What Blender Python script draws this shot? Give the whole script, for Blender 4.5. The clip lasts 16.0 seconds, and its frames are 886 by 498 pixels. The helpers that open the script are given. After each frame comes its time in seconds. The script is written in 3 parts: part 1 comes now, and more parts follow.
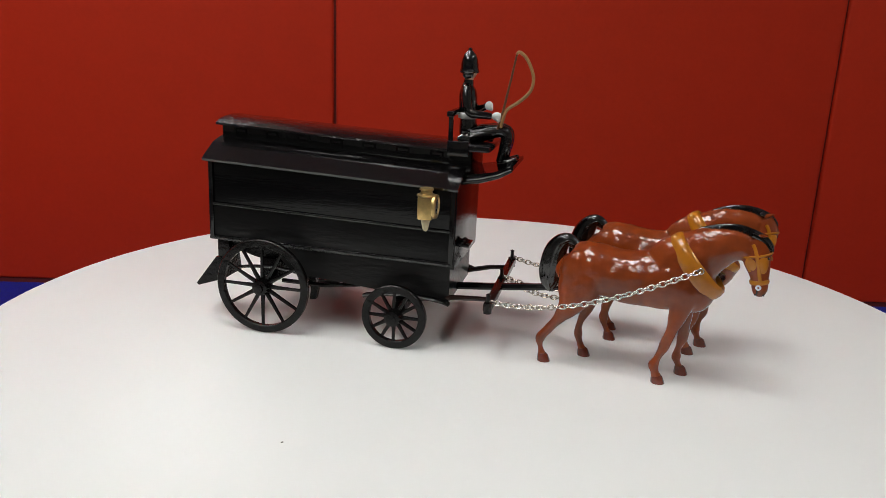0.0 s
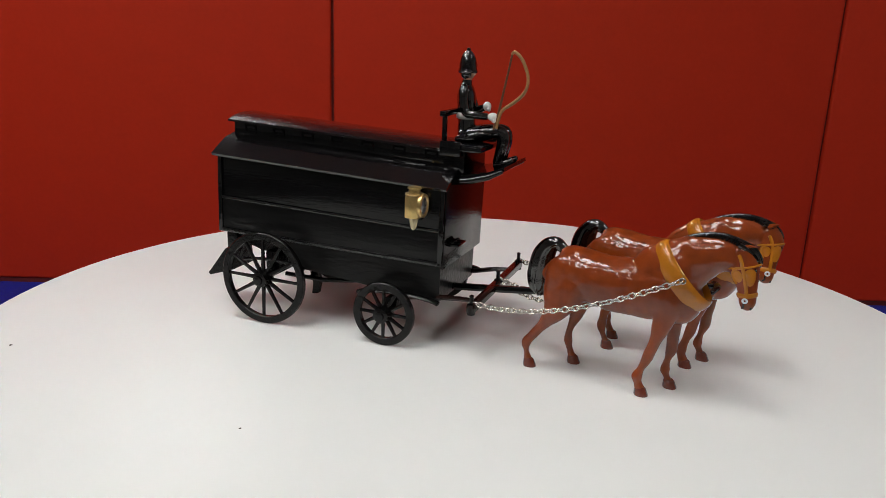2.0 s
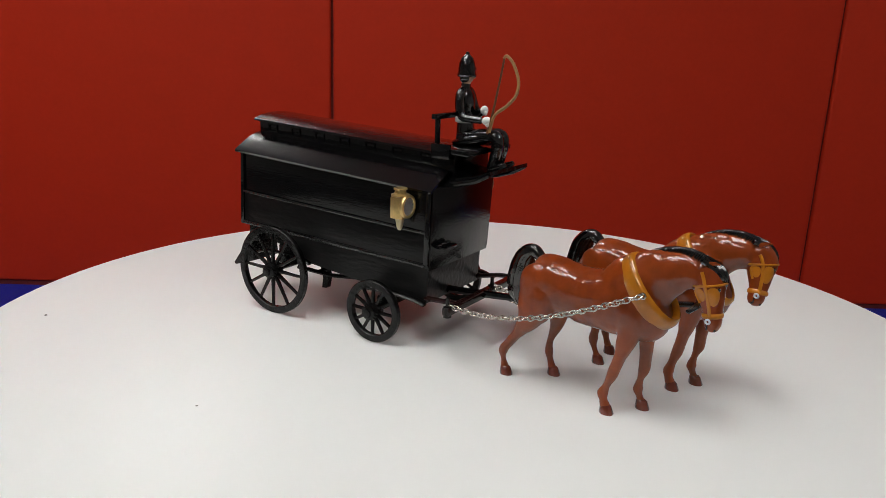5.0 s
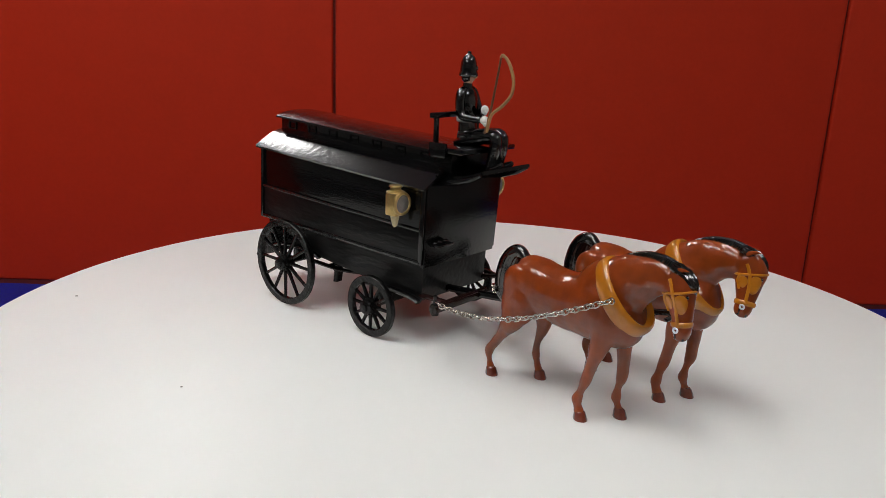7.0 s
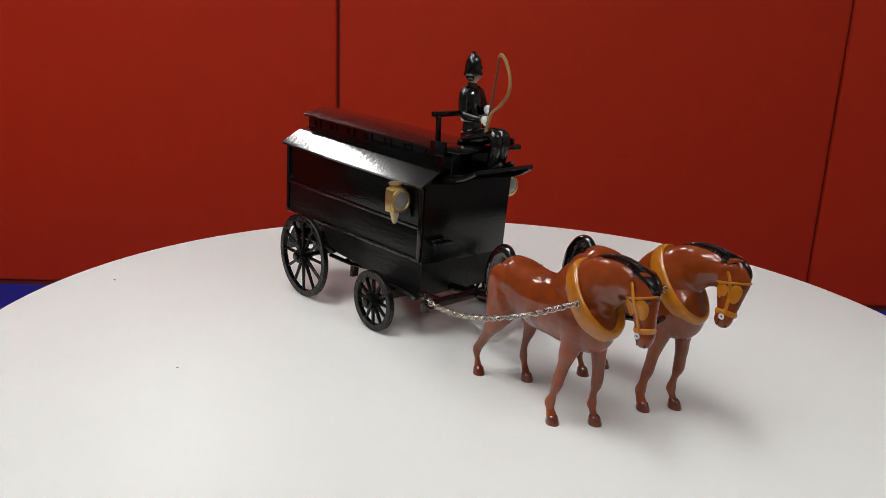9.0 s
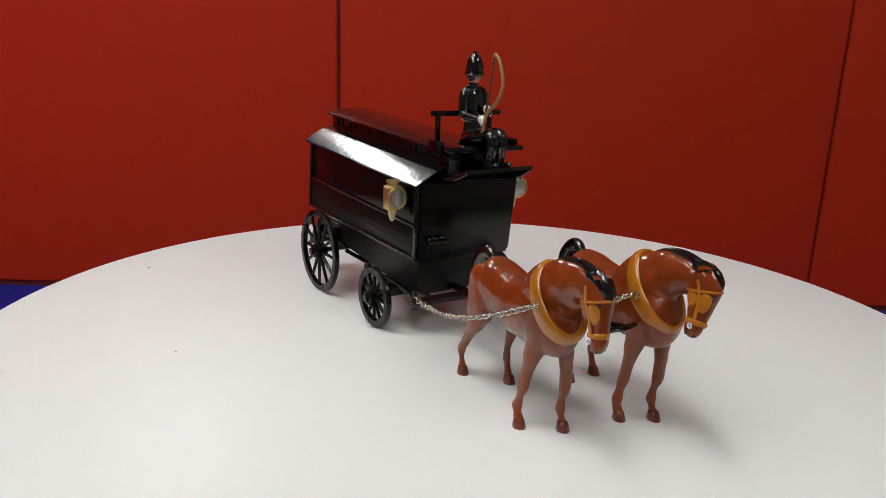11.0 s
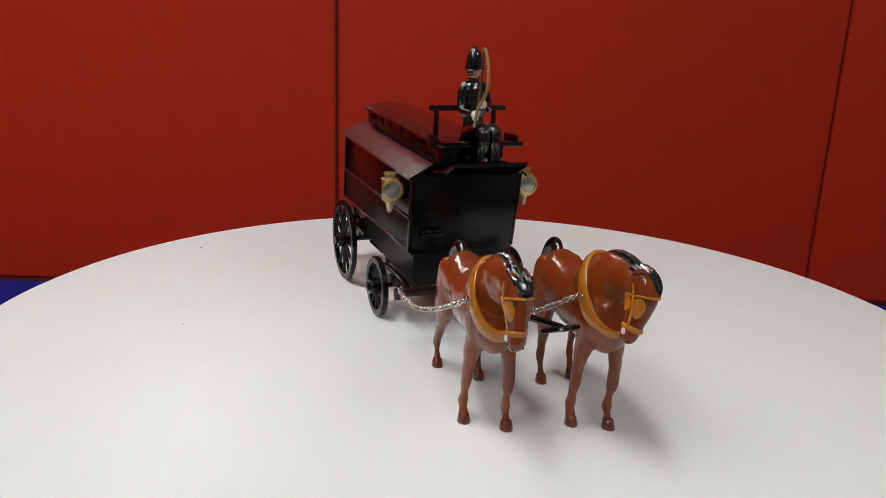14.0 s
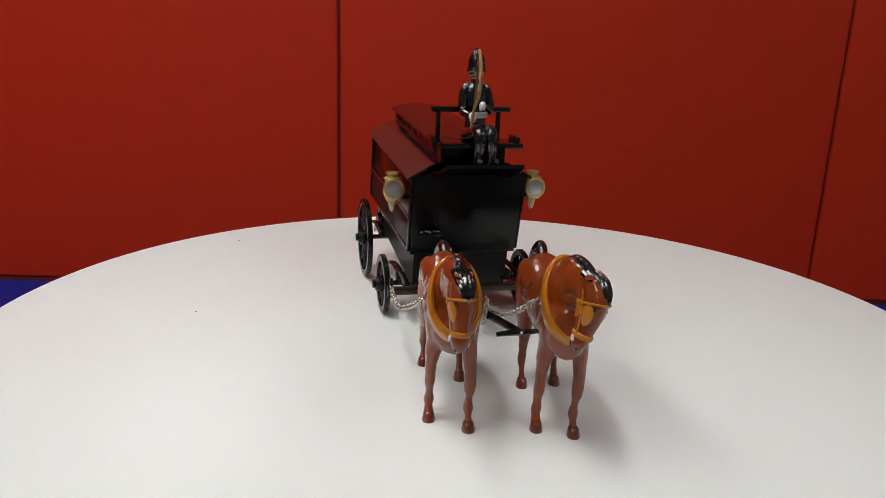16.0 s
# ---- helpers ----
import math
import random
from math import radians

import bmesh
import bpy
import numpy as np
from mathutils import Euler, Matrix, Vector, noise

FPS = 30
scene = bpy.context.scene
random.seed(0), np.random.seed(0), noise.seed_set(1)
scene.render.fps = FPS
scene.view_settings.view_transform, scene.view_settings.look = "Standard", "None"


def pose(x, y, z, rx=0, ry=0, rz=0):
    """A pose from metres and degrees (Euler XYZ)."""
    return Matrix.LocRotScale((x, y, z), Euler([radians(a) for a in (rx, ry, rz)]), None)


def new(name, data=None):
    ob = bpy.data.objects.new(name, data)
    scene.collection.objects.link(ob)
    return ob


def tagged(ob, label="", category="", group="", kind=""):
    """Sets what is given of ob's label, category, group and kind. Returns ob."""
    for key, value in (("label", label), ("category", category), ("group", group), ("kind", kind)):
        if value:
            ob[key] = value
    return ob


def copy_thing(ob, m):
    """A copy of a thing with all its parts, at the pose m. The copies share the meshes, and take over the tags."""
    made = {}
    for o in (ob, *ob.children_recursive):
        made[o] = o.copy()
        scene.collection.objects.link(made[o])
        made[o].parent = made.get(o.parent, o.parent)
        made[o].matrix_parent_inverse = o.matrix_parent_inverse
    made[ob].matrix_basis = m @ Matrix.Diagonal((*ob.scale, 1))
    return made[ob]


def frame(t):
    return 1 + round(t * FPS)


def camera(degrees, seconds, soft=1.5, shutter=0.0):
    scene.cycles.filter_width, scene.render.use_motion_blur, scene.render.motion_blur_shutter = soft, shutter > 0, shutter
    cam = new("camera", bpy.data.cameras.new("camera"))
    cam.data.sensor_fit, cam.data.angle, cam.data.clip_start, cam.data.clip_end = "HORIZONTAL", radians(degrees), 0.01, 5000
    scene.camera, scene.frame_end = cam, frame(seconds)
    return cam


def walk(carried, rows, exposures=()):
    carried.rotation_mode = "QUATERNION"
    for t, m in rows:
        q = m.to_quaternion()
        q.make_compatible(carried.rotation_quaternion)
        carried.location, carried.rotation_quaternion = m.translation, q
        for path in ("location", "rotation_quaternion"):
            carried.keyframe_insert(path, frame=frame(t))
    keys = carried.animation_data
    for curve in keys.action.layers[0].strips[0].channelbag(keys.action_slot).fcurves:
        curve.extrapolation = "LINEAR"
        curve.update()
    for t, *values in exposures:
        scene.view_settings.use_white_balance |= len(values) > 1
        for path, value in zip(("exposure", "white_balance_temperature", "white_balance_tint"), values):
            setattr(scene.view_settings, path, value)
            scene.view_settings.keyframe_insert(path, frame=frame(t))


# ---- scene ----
cam = camera(59.83, 16.0, soft=0.6)

# ---- camera ----
# seconds, place, then pan, pitch and roll in degrees
CAM_ROWS = [
    (0, -0.00033, -0.00181, 0.11457, -0.059, 74.450, 2.106),
    (0.5, -0.00048, -0.00143, 0.11459, -0.089, 74.380, 2.130),
    (1, -0.00059, -0.00108, 0.11471, -0.134, 74.357, 2.132),
    (1.5, -0.00065, -0.00067, 0.11490, -0.195, 74.384, 2.115),
    (2, -0.00067, -0.00025, 0.11497, -0.246, 74.372, 2.108),
    (2.5, -0.00046, 0.00006, 0.11497, -0.323, 74.365, 2.122),
    (3, -0.00055, 0.00018, 0.11502, -0.252, 74.397, 2.135),
    (3.5, -0.00050, 0.00024, 0.11509, -0.246, 74.446, 2.141),
    (4, -0.00043, 0.00024, 0.11524, -0.256, 74.534, 2.138),
    (4.5, -0.00034, 0.00028, 0.11529, -0.253, 74.553, 2.141),
    (5, -0.00014, 0.00034, 0.11535, -0.253, 74.573, 2.146),
    (5.5, 0.00011, 0.00041, 0.11542, -0.254, 74.591, 2.152),
    (6, 0.00031, 0.00045, 0.11545, -0.250, 74.602, 2.159),
    (6.5, 0.00040, 0.00046, 0.11543, -0.239, 74.604, 2.166),
    (7, 0.00020, 0.00035, 0.11518, -0.100, 74.564, 2.193),
    (7.5, 0.00006, 0.00028, 0.11508, 0.018, 74.588, 2.223),
    (8, 0.00042, 0.00019, 0.11483, -0.068, 74.557, 2.237),
    (8.5, 0.00032, 0.00003, 0.11464, 0.051, 74.590, 2.184),
    (9, 0.00016, -0.00017, 0.11454, 0.203, 74.656, 2.119),
    (9.5, 0.00017, -0.00013, 0.11448, 0.221, 74.666, 2.106),
    (10, 0.00019, 0.00003, 0.11441, 0.237, 74.678, 2.091),
    (10.5, 0.00020, 0.00022, 0.11434, 0.249, 74.687, 2.075),
    (11, 0.00021, 0.00040, 0.11429, 0.256, 74.688, 2.061),
    (11.5, 0.00022, 0.00047, 0.11427, 0.256, 74.674, 2.051),
    (12, 0.00033, 0.00045, 0.11419, 0.213, 74.573, 2.027),
    (12.5, 0.00036, 0.00050, 0.11421, 0.198, 74.505, 2.001),
    (13, 0.00021, 0.00046, 0.11422, 0.211, 74.454, 1.977),
    (13.5, 0.00025, 0.00042, 0.11426, 0.144, 74.406, 1.991),
    (14, 0.00019, 0.00027, 0.11431, 0.136, 74.343, 2.031),
    (14.5, 0.00029, 0.00014, 0.11459, 0.104, 74.368, 2.075),
    (15, 0.00039, 0.00009, 0.11475, 0.123, 74.376, 2.082),
    (15.5, 0.00034, 0.00017, 0.11501, 0.251, 74.359, 2.049),
    (16, 0.00055, 0.00040, 0.11528, 0.299, 74.266, 1.981),
]
TURN_ROWS = [
    (0, -0.00), (0.5, -2.25), (1, -4.07), (1.5, -6.09), (2, -8.20), (2.5, -10.38), (3, -12.21), (3.5, -14.30), (4, -16.23), (4.5, -18.16), (5, -20.06), (5.5, -21.93), (6, -23.81), (6.5, -25.71), (7, -27.68), (7.5, -29.59), (8, -31.44), (8.5, -33.66), (9, -35.61), (9.5, -37.59), (10, -39.53), (10.5, -41.46), (11, -43.40), (11.5, -45.39), (12, -47.36), (12.5, -49.24), (13, -51.44), (13.5, -53.16), (14, -55.06), (14.5, -57.02), (15, -58.97), (15.5, -61.02), (16, -62.88)]


def cam_pose(x, y, z, pan, pitch, roll):
    return pose(x, y, z, 0, 0, pan) @ pose(0, 0, 0, pitch) @ pose(0, 0, 0, 0, 0, roll)


walk(cam, [(r[0], cam_pose(*r[1:])) for r in CAM_ROWS], [(0, 0.13), (1.5, 0.07), (3, 0.03), (9, 0.05), (16, 0.04)])

# ---- plan ----
CENTRE = (0.01119, 0.29562)       # axis of the round table, its top is z = 0
TABLE_R = 0.1949
FLOOR_Z = -0.533
CEIL_Z = 2.05
WAGON_M = pose(-0.0001, 0.0011, 0, 0, 0, -12.5) @ pose(-0.050, -0.003, 0)
NEAR_HORSE_M = pose(0.0526, -0.0381, 0, 0, 0, -22.5)
FAR_HORSE_M = pose(0.0686, -0.0097, 0, 0, 0, -23)
MOVERS = []                        # (thing, its pose on the table)


def mover(ob, m):
    ob.matrix_basis = Matrix.Translation((*CENTRE, 0)) @ m
    MOVERS.append((ob, m))
    return ob


# ---- world and light ----
world = bpy.data.worlds.new("world")
scene.world = world
world.use_nodes = True
world.node_tree.nodes["Background"].inputs[0].default_value = (1.0, 0.97, 0.94, 1)
world.node_tree.nodes["Background"].inputs[1].default_value = 0.05
LAMP_GLOW = 16.6
# last two are unseen extras: one lights the red panels, one the east side
LAMP_PLACES = [(-1.5, 2.75), (-1.55, -0.1), (-0.5, -0.1), (-1.5, -1.9), (1.7, -1.0)]


# ---- materials ----
def mat(name, base, rough=0.5, metal=0.0, scale=200.0, var=0.15, bump=0.0, bump_scale=None, coat=0.0, coat_rough=0.05, stretch=(1, 1, 1),
        rough_var=0.1, glow=0.0, spec=0.5, dirt=0.25, bump_dist=0.0003, shade_streak=None, coat_ior=1.5):
    m = bpy.data.materials.new(name)
    m.use_nodes = True
    nt = m.node_tree
    nodes, links = nt.nodes, nt.links
    b = nodes["Principled BSDF"]
    b.inputs["Metallic"].default_value = metal
    b.inputs["Coat Weight"].default_value = coat
    b.inputs["Coat Roughness"].default_value = coat_rough
    b.inputs["Coat IOR"].default_value = coat_ior
    b.inputs["Specular IOR Level"].default_value = spec
    tc = nodes.new("ShaderNodeTexCoord")
    mp = nodes.new("ShaderNodeMapping")
    mp.inputs["Scale"].default_value = stretch
    links.new(tc.outputs["Object"], mp.inputs["Vector"])

    def noise_node(s, detail):
        n = nodes.new("ShaderNodeTexNoise")
        n.inputs["Scale"].default_value = s
        n.inputs["Detail"].default_value = detail
        links.new(mp.outputs[0], n.inputs["Vector"])
        return n
    fine, broad = noise_node(scale, 4), noise_node(scale * 0.17, 3)
    lo = tuple(c * (1 - var) for c in base) + (1,)
    hi = tuple(min(1, c * (1 + var)) for c in base) + (1,)
    mix = nodes.new("ShaderNodeMix")
    mix.data_type = "RGBA"
    mix.inputs[6].default_value, mix.inputs[7].default_value = lo, hi
    links.new(fine.outputs["Fac"], mix.inputs[0])
    mix2 = nodes.new("ShaderNodeMix")
    mix2.data_type = "RGBA"
    mix2.blend_type = "MULTIPLY"
    mix2.inputs[0].default_value = dirt
    links.new(mix.outputs[2], mix2.inputs[6])
    ramp = nodes.new("ShaderNodeMapRange")
    ramp.inputs[1].default_value, ramp.inputs[2].default_value = 0.35, 0.65
    links.new(broad.outputs["Fac"], ramp.inputs[0])
    links.new(ramp.outputs[0], mix2.inputs[7])
    colour = mix2.outputs[2]
    if shade_streak:
        # shade and dark reflections put into the colour as darker upright streaks
        mp2 = nodes.new("ShaderNodeMapping")
        mp2.inputs["Scale"].default_value = (1, 1, 0.22)
        links.new(tc.outputs["Object"], mp2.inputs["Vector"])
        sn = nodes.new("ShaderNodeTexNoise")
        sn.inputs["Scale"].default_value, sn.inputs["Detail"].default_value = 230, 3
        links.new(mp2.outputs[0], sn.inputs["Vector"])
        sr = nodes.new("ShaderNodeMapRange")
        sr.inputs[1].default_value, sr.inputs[2].default_value, sr.inputs[4].default_value = 0.52, 0.72, 0.4
        links.new(sn.outputs["Fac"], sr.inputs[0])
        mix3 = nodes.new("ShaderNodeMix")
        mix3.data_type = "RGBA"
        mix3.inputs[7].default_value = (*shade_streak, 1)
        links.new(sr.outputs[0], mix3.inputs[0])
        links.new(colour, mix3.inputs[6])
        colour = mix3.outputs[2]
    links.new(colour, b.inputs["Base Color"])
    rr = nodes.new("ShaderNodeMapRange")
    rr.inputs[3].default_value, rr.inputs[4].default_value = max(0, rough - rough_var * rough), rough + rough_var * rough * 2
    links.new(broad.outputs["Fac"], rr.inputs[0])
    links.new(rr.outputs[0], b.inputs["Roughness"])
    if bump:
        n = noise_node(bump_scale or scale, 5)
        bp = nodes.new("ShaderNodeBump")
        bp.inputs["Strength"].default_value = bump
        bp.inputs["Distance"].default_value = bump_dist
        links.new(n.outputs["Fac"], bp.inputs["Height"])
        links.new(bp.outputs[0], b.inputs["Normal"])
        links.new(bp.outputs[0], b.inputs["Coat Normal"])
    if glow:
        b.inputs["Emission Color"].default_value = (1.0, 0.992, 0.968, 1)
        b.inputs["Emission Strength"].default_value = glow
    return m


M_BLACK = mat("black_gloss_paint", (0.003, 0.003, 0.0034), 0.15, spec=0.3, scale=900, var=0.3, bump=0.26, bump_scale=800, stretch=(0.22, 1, 1.6), bump_dist=0.0003)
M_BLACK_SMOOTH = mat("black_gloss_enamel", (0.004, 0.004, 0.0045), 0.08, scale=700, var=0.3, bump=0.3, bump_scale=300, bump_dist=0.0004)
M_ROOF = mat("black_roof_paint", (0.004, 0.0036, 0.004), 0.17, spec=0.35, scale=900, var=0.3, bump=0.4, bump_scale=330, bump_dist=0.00022, coat=0.9, coat_rough=0.05)
M_ROOF_TOP = mat("black_speckled_roof_paint", (0.004, 0.0036, 0.004), 0.1, spec=0.3, scale=900, var=0.3, bump=0.8, bump_scale=650, bump_dist=0.0004, coat=0.7, coat_rough=0.04)
M_TRIM = mat("black_brushed_on_enamel", (0.004, 0.004, 0.0045), 0.14, scale=700, var=0.3, bump=0.9, bump_scale=420, bump_dist=0.0005, coat=0.6)
M_FIGURE = mat("black_figure_enamel", (0.003, 0.003, 0.0034), 0.06, scale=700, var=0.3, bump=0.6, bump_scale=260, bump_dist=0.0007, coat=1.0, coat_rough=0.03)
M_BLACK_RUN = mat("black_running_gear_paint", (0.003, 0.0028, 0.0028), 0.16, spec=0.3, scale=900, var=0.3, bump=0.9, bump_scale=450, bump_dist=0.0006)
M_SKIRT = mat("black_brushed_satin_paint", (0.004, 0.004, 0.0042), 0.3, spec=0.3, scale=900, var=0.3, bump=0.7, bump_scale=500, stretch=(0.35, 1, 1.3), bump_dist=0.0004)
M_DARKBROWN = mat("dark_brown_gloss_paint", (0.018, 0.007, 0.006), 0.18, scale=900, var=0.3, bump=0.2, bump_scale=700)
M_HORSE = mat("chestnut_gloss_paint", (0.25, 0.042, 0.006), 0.4, scale=260, var=0.28, bump=0.35, bump_scale=300, coat=1.0, coat_rough=0.025, dirt=0.35, bump_dist=0.0007, spec=0.1, shade_streak=(0.12, 0.017, 0.006), coat_ior=1.5)
M_HOOF = mat("brown_hoof_paint", (0.15, 0.021, 0.007), 0.25, scale=500, var=0.3, coat=1.0, coat_rough=0.03, bump=0.4, bump_scale=400)
M_COLLAR = mat("tan_orange_gloss_paint", (0.47, 0.16, 0.008), 0.4, scale=300, var=0.25, bump=0.35, bump_scale=260, coat=1.0, coat_rough=0.04, spec=0.1)
M_HAIR = mat("black_mane_paint", (0.003, 0.0027, 0.0027), 0.12, scale=900, bump=0.3, bump_scale=700, bump_dist=0.0004, coat=1.0, coat_rough=0.03)
M_BRASS = mat("gold_paint", (0.70, 0.50, 0.20), 0.3, metal=0.85, scale=900, var=0.2, bump=0.2, bump_scale=900)
M_CREAM = mat("pale_gold_paint", (0.78, 0.66, 0.40), 0.35, metal=0.0, scale=900, var=0.15)
M_LENS = mat("silver_lamp_lens", (0.55, 0.54, 0.52), 0.2, metal=0.6, scale=1200, var=0.3, coat=1.0, bump=0.3, bump_scale=900)
M_STEEL = mat("bright_chain_metal", (0.72, 0.69, 0.62), 0.22, metal=1.0, scale=900, var=0.15)
M_SKIN = mat("flesh_paint", (0.62, 0.36, 0.22), 0.35, scale=900, var=0.1, coat=0.5)
M_WHITE = mat("white_gloss_paint", (0.78, 0.78, 0.76), 0.3, scale=900, var=0.06, coat=0.6)
M_WHIP = mat("tan_leather_whip", (0.42, 0.22, 0.08), 0.5, scale=1500, var=0.35, bump=0.4, bump_scale=1500)
M_STICK = mat("brown_whip_stick", (0.16, 0.06, 0.022), 0.4, scale=1500, var=0.3)
M_TABLE = mat("white_laminate", (0.78, 0.79, 0.775), 0.34, scale=60, var=0.012, bump=0.02, bump_scale=350, dirt=0.015, rough_var=0.1, spec=0.25)
M_RED = mat("red_panel_vinyl", (0.59, 0.032, 0.009), 0.6, spec=0.2, scale=90, var=0.05, bump=0.2, bump_scale=420, dirt=0.05, bump_dist=0.0006)
M_GAP = mat("dark_panel_gap", (0.16, 0.012, 0.008), 0.7, scale=90, var=0.2)
M_BLUE = mat("blue_carpet", (0.006, 0.014, 0.40), 0.9, scale=700, var=0.35, bump=0.8, bump_scale=900, dirt=0.25, bump_dist=0.002)
M_FLOOR = mat("unseen_grey_floor", (0.07, 0.068, 0.065), 0.9, scale=700, var=0.3, bump=0.8, bump_scale=900, bump_dist=0.002)
M_PAINT = mat("white_wall_paint", (0.62, 0.61, 0.58), 0.7, scale=40, var=0.05, bump=0.1, bump_scale=300)
M_CEIL = mat("white_ceiling", (0.84, 0.83, 0.81), 0.85, scale=300, var=0.06, bump=0.3, bump_scale=300)
M_METAL_GREY = mat("grey_metal", (0.25, 0.25, 0.26), 0.4, metal=0.8, scale=200, var=0.1)
M_GLOW = mat("lamp_diffuser", (0.8, 0.8, 0.78), 0.5, scale=50, var=0.02, glow=LAMP_GLOW)
M_SPECK = mat("dark_crumb", (0.05, 0.04, 0.035), 0.8, scale=3000, var=0.4)


# ---- mesh helpers: shapes are drawn in millimetres ----
def part(name, bm, material, parent, label="", smooth=True, at=None, scale=0.001):
    bmesh.ops.scale(bm, vec=(scale,) * 3, verts=bm.verts)
    bmesh.ops.recalc_face_normals(bm, faces=bm.faces)
    me = bpy.data.meshes.new(name)
    bm.to_mesh(me)
    bm.free()
    for m in material if isinstance(material, (list, tuple)) else [material]:
        me.materials.append(m)
    if smooth:
        me.polygons.foreach_set("use_smooth", [True] * len(me.polygons))
        me.set_sharp_from_angle(angle=radians(40))
    ob = new(name, me)
    ob.parent = parent
    if at is not None:
        ob.matrix_basis = at
    if label:
        ob["label"] = label
    return ob


def shared(name, me, parent, at):
    ob = new(name, me)
    ob.parent = parent
    ob.matrix_basis = at
    return ob


def box(bm, x0, x1, y0, y1, z0, z1, bev=0.0, seg=2, mi=0):
    r = bmesh.ops.create_cube(bm, size=1)
    vs = r["verts"]
    for v in vs:
        v.co = Vector(((x0 + x1) / 2 + v.co.x * (x1 - x0), (y0 + y1) / 2 + v.co.y * (y1 - y0), (z0 + z1) / 2 + v.co.z * (z1 - z0)))
    fs = {f for v in vs for f in v.link_faces}
    for f in fs:
        f.material_index = mi
    if bev:
        es = {e for v in vs for e in v.link_edges}
        bmesh.ops.bevel(bm, geom=list(es), offset=bev, segments=seg, affect="EDGES", profile=0.5)
    return bm


def boxed(*a, **k):
    return box(bmesh.new(), *a, **k)


def frame_at(t, side):
    t = t.normalized()
    s = (side - t * side.dot(t))
    s = s.normalized() if s.length > 1e-6 else t.orthogonal().normalized()
    return s, s.cross(t)


def tube(bm, pts, n=12, side=(0, 1, 0), mi=0, closed=False):
    """Sweep an oval: rows of x, y, z, radius or x, y, z, radius across, radius along side."""
    P = [Vector(p[:3]) for p in pts]
    side = Vector(side)
    rings = []
    for i, p in enumerate(pts):
        a, b = P[i - 1 if closed else max(i - 1, 0)], P[(i + 1) % len(P) if closed else min(i + 1, len(P) - 1)]
        s, u = frame_at(b - a, side)
        ru = p[3]
        rs = p[4] if len(p) > 4 else p[3]
        rings.append([bm.verts.new(P[i] + s * (rs * math.cos(k * math.tau / n)) + u * (ru * math.sin(k * math.tau / n))) for k in range(n)])
    m = len(rings)
    for i in range(m if closed else m - 1):
        A, B = rings[i], rings[(i + 1) % m]
        for k in range(n):
            f = bm.faces.new((A[k], A[(k + 1) % n], B[(k + 1) % n], B[k]))
            f.material_index = mi
    if not closed:
        for R, o in ((rings[0], -1), (rings[-1], 1)):
            i = 0 if o < 0 else -1
            t = (P[1] - P[0] if o < 0 else P[-1] - P[-2]).normalized() * o
            tip = bm.verts.new(P[i] + t * min(pts[i][3], pts[i][-1]) * 0.45)
            for k in range(n):
                f = bm.faces.new((R[k], R[(k + 1) % n], tip))
                f.material_index = mi
    return bm


def smooth_path(pts, per=4):
    """Rows passed through a Catmull-Rom curve, all columns."""
    A = [np.array(p, float) for p in pts]
    out = []
    for i in range(len(A) - 1):
        p0, p1, p2, p3 = A[max(i - 1, 0)], A[i], A[i + 1], A[min(i + 2, len(A) - 1)]
        for k in range(per):
            t = k / per
            out.append(tuple(0.5 * (2 * p1 + (p2 - p0) * t + (2 * p0 - 5 * p1 + 4 * p2 - p3) * t * t + (3 * p1 - p0 - 3 * p2 + p3) * t ** 3)))
    out.append(tuple(A[-1]))
    return out


def ball(bm, c, r, mi=0, u=14, v=10):
    r = r if isinstance(r, (tuple, list)) else (r, r, r)
    res = bmesh.ops.create_uvsphere(bm, u_segments=u, v_segments=v, radius=1)
    for w in res["verts"]:
        w.co = Vector((c[0] + w.co.x * r[0], c[1] + w.co.y * r[1], c[2] + w.co.z * r[2]))
        for f in w.link_faces:
            f.material_index = mi
    return bm


def lathe(bm, prof, n=24, axis="Z", c=(0, 0, 0), mi=0):
    """Turn rows of (radius, height) about an axis through c."""
    rings = []
    for r, hgt in prof:
        ring = []
        for k in range(n):
            a = k * math.tau / n
            p = (r * math.cos(a), r * math.sin(a), hgt)
            p = p if axis == "Z" else (p[0], p[2], p[1]) if axis == "Y" else (p[2], p[0], p[1])
            ring.append(bm.verts.new(Vector(c) + Vector(p)))
        rings.append(ring)
    for A, B in zip(rings, rings[1:]):
        for k in range(n):
            bm.faces.new((A[k], A[(k + 1) % n], B[(k + 1) % n], B[k])).material_index = mi
    if tuple(prof[0]) != tuple(prof[-1]):
        for R in (rings[0], rings[-1]):
            bm.faces.new(R).material_index = mi
    return bm


def extrude_y(bm, prof, y0, y1, mi=0):
    """A plate with the outline prof (x, z) between two y."""
    A = [bm.verts.new((x, y0, z)) for x, z in prof]
    B = [bm.verts.new((x, y1, z)) for x, z in prof]
    n = len(prof)
    bm.faces.new(A).material_index = mi
    bm.faces.new(B[::-1]).material_index = mi
    for k in range(n):
        bm.faces.new((A[k], B[k], B[(k + 1) % n], A[(k + 1) % n])).material_index = mi
    return bm


def extrude_x(bm, prof, xs, mi=0):
    """A strip with the section prof (y, z) along the stations xs."""
    rings = [[bm.verts.new((x, y, z)) for y, z in prof] for x in xs]
    n = len(prof)
    for A, B in zip(rings, rings[1:]):
        for k in range(n):
            bm.faces.new((A[k], A[(k + 1) % n], B[(k + 1) % n], B[k])).material_index = mi
    bm.faces.new(rings[0]), bm.faces.new(rings[-1][::-1])
    return bm


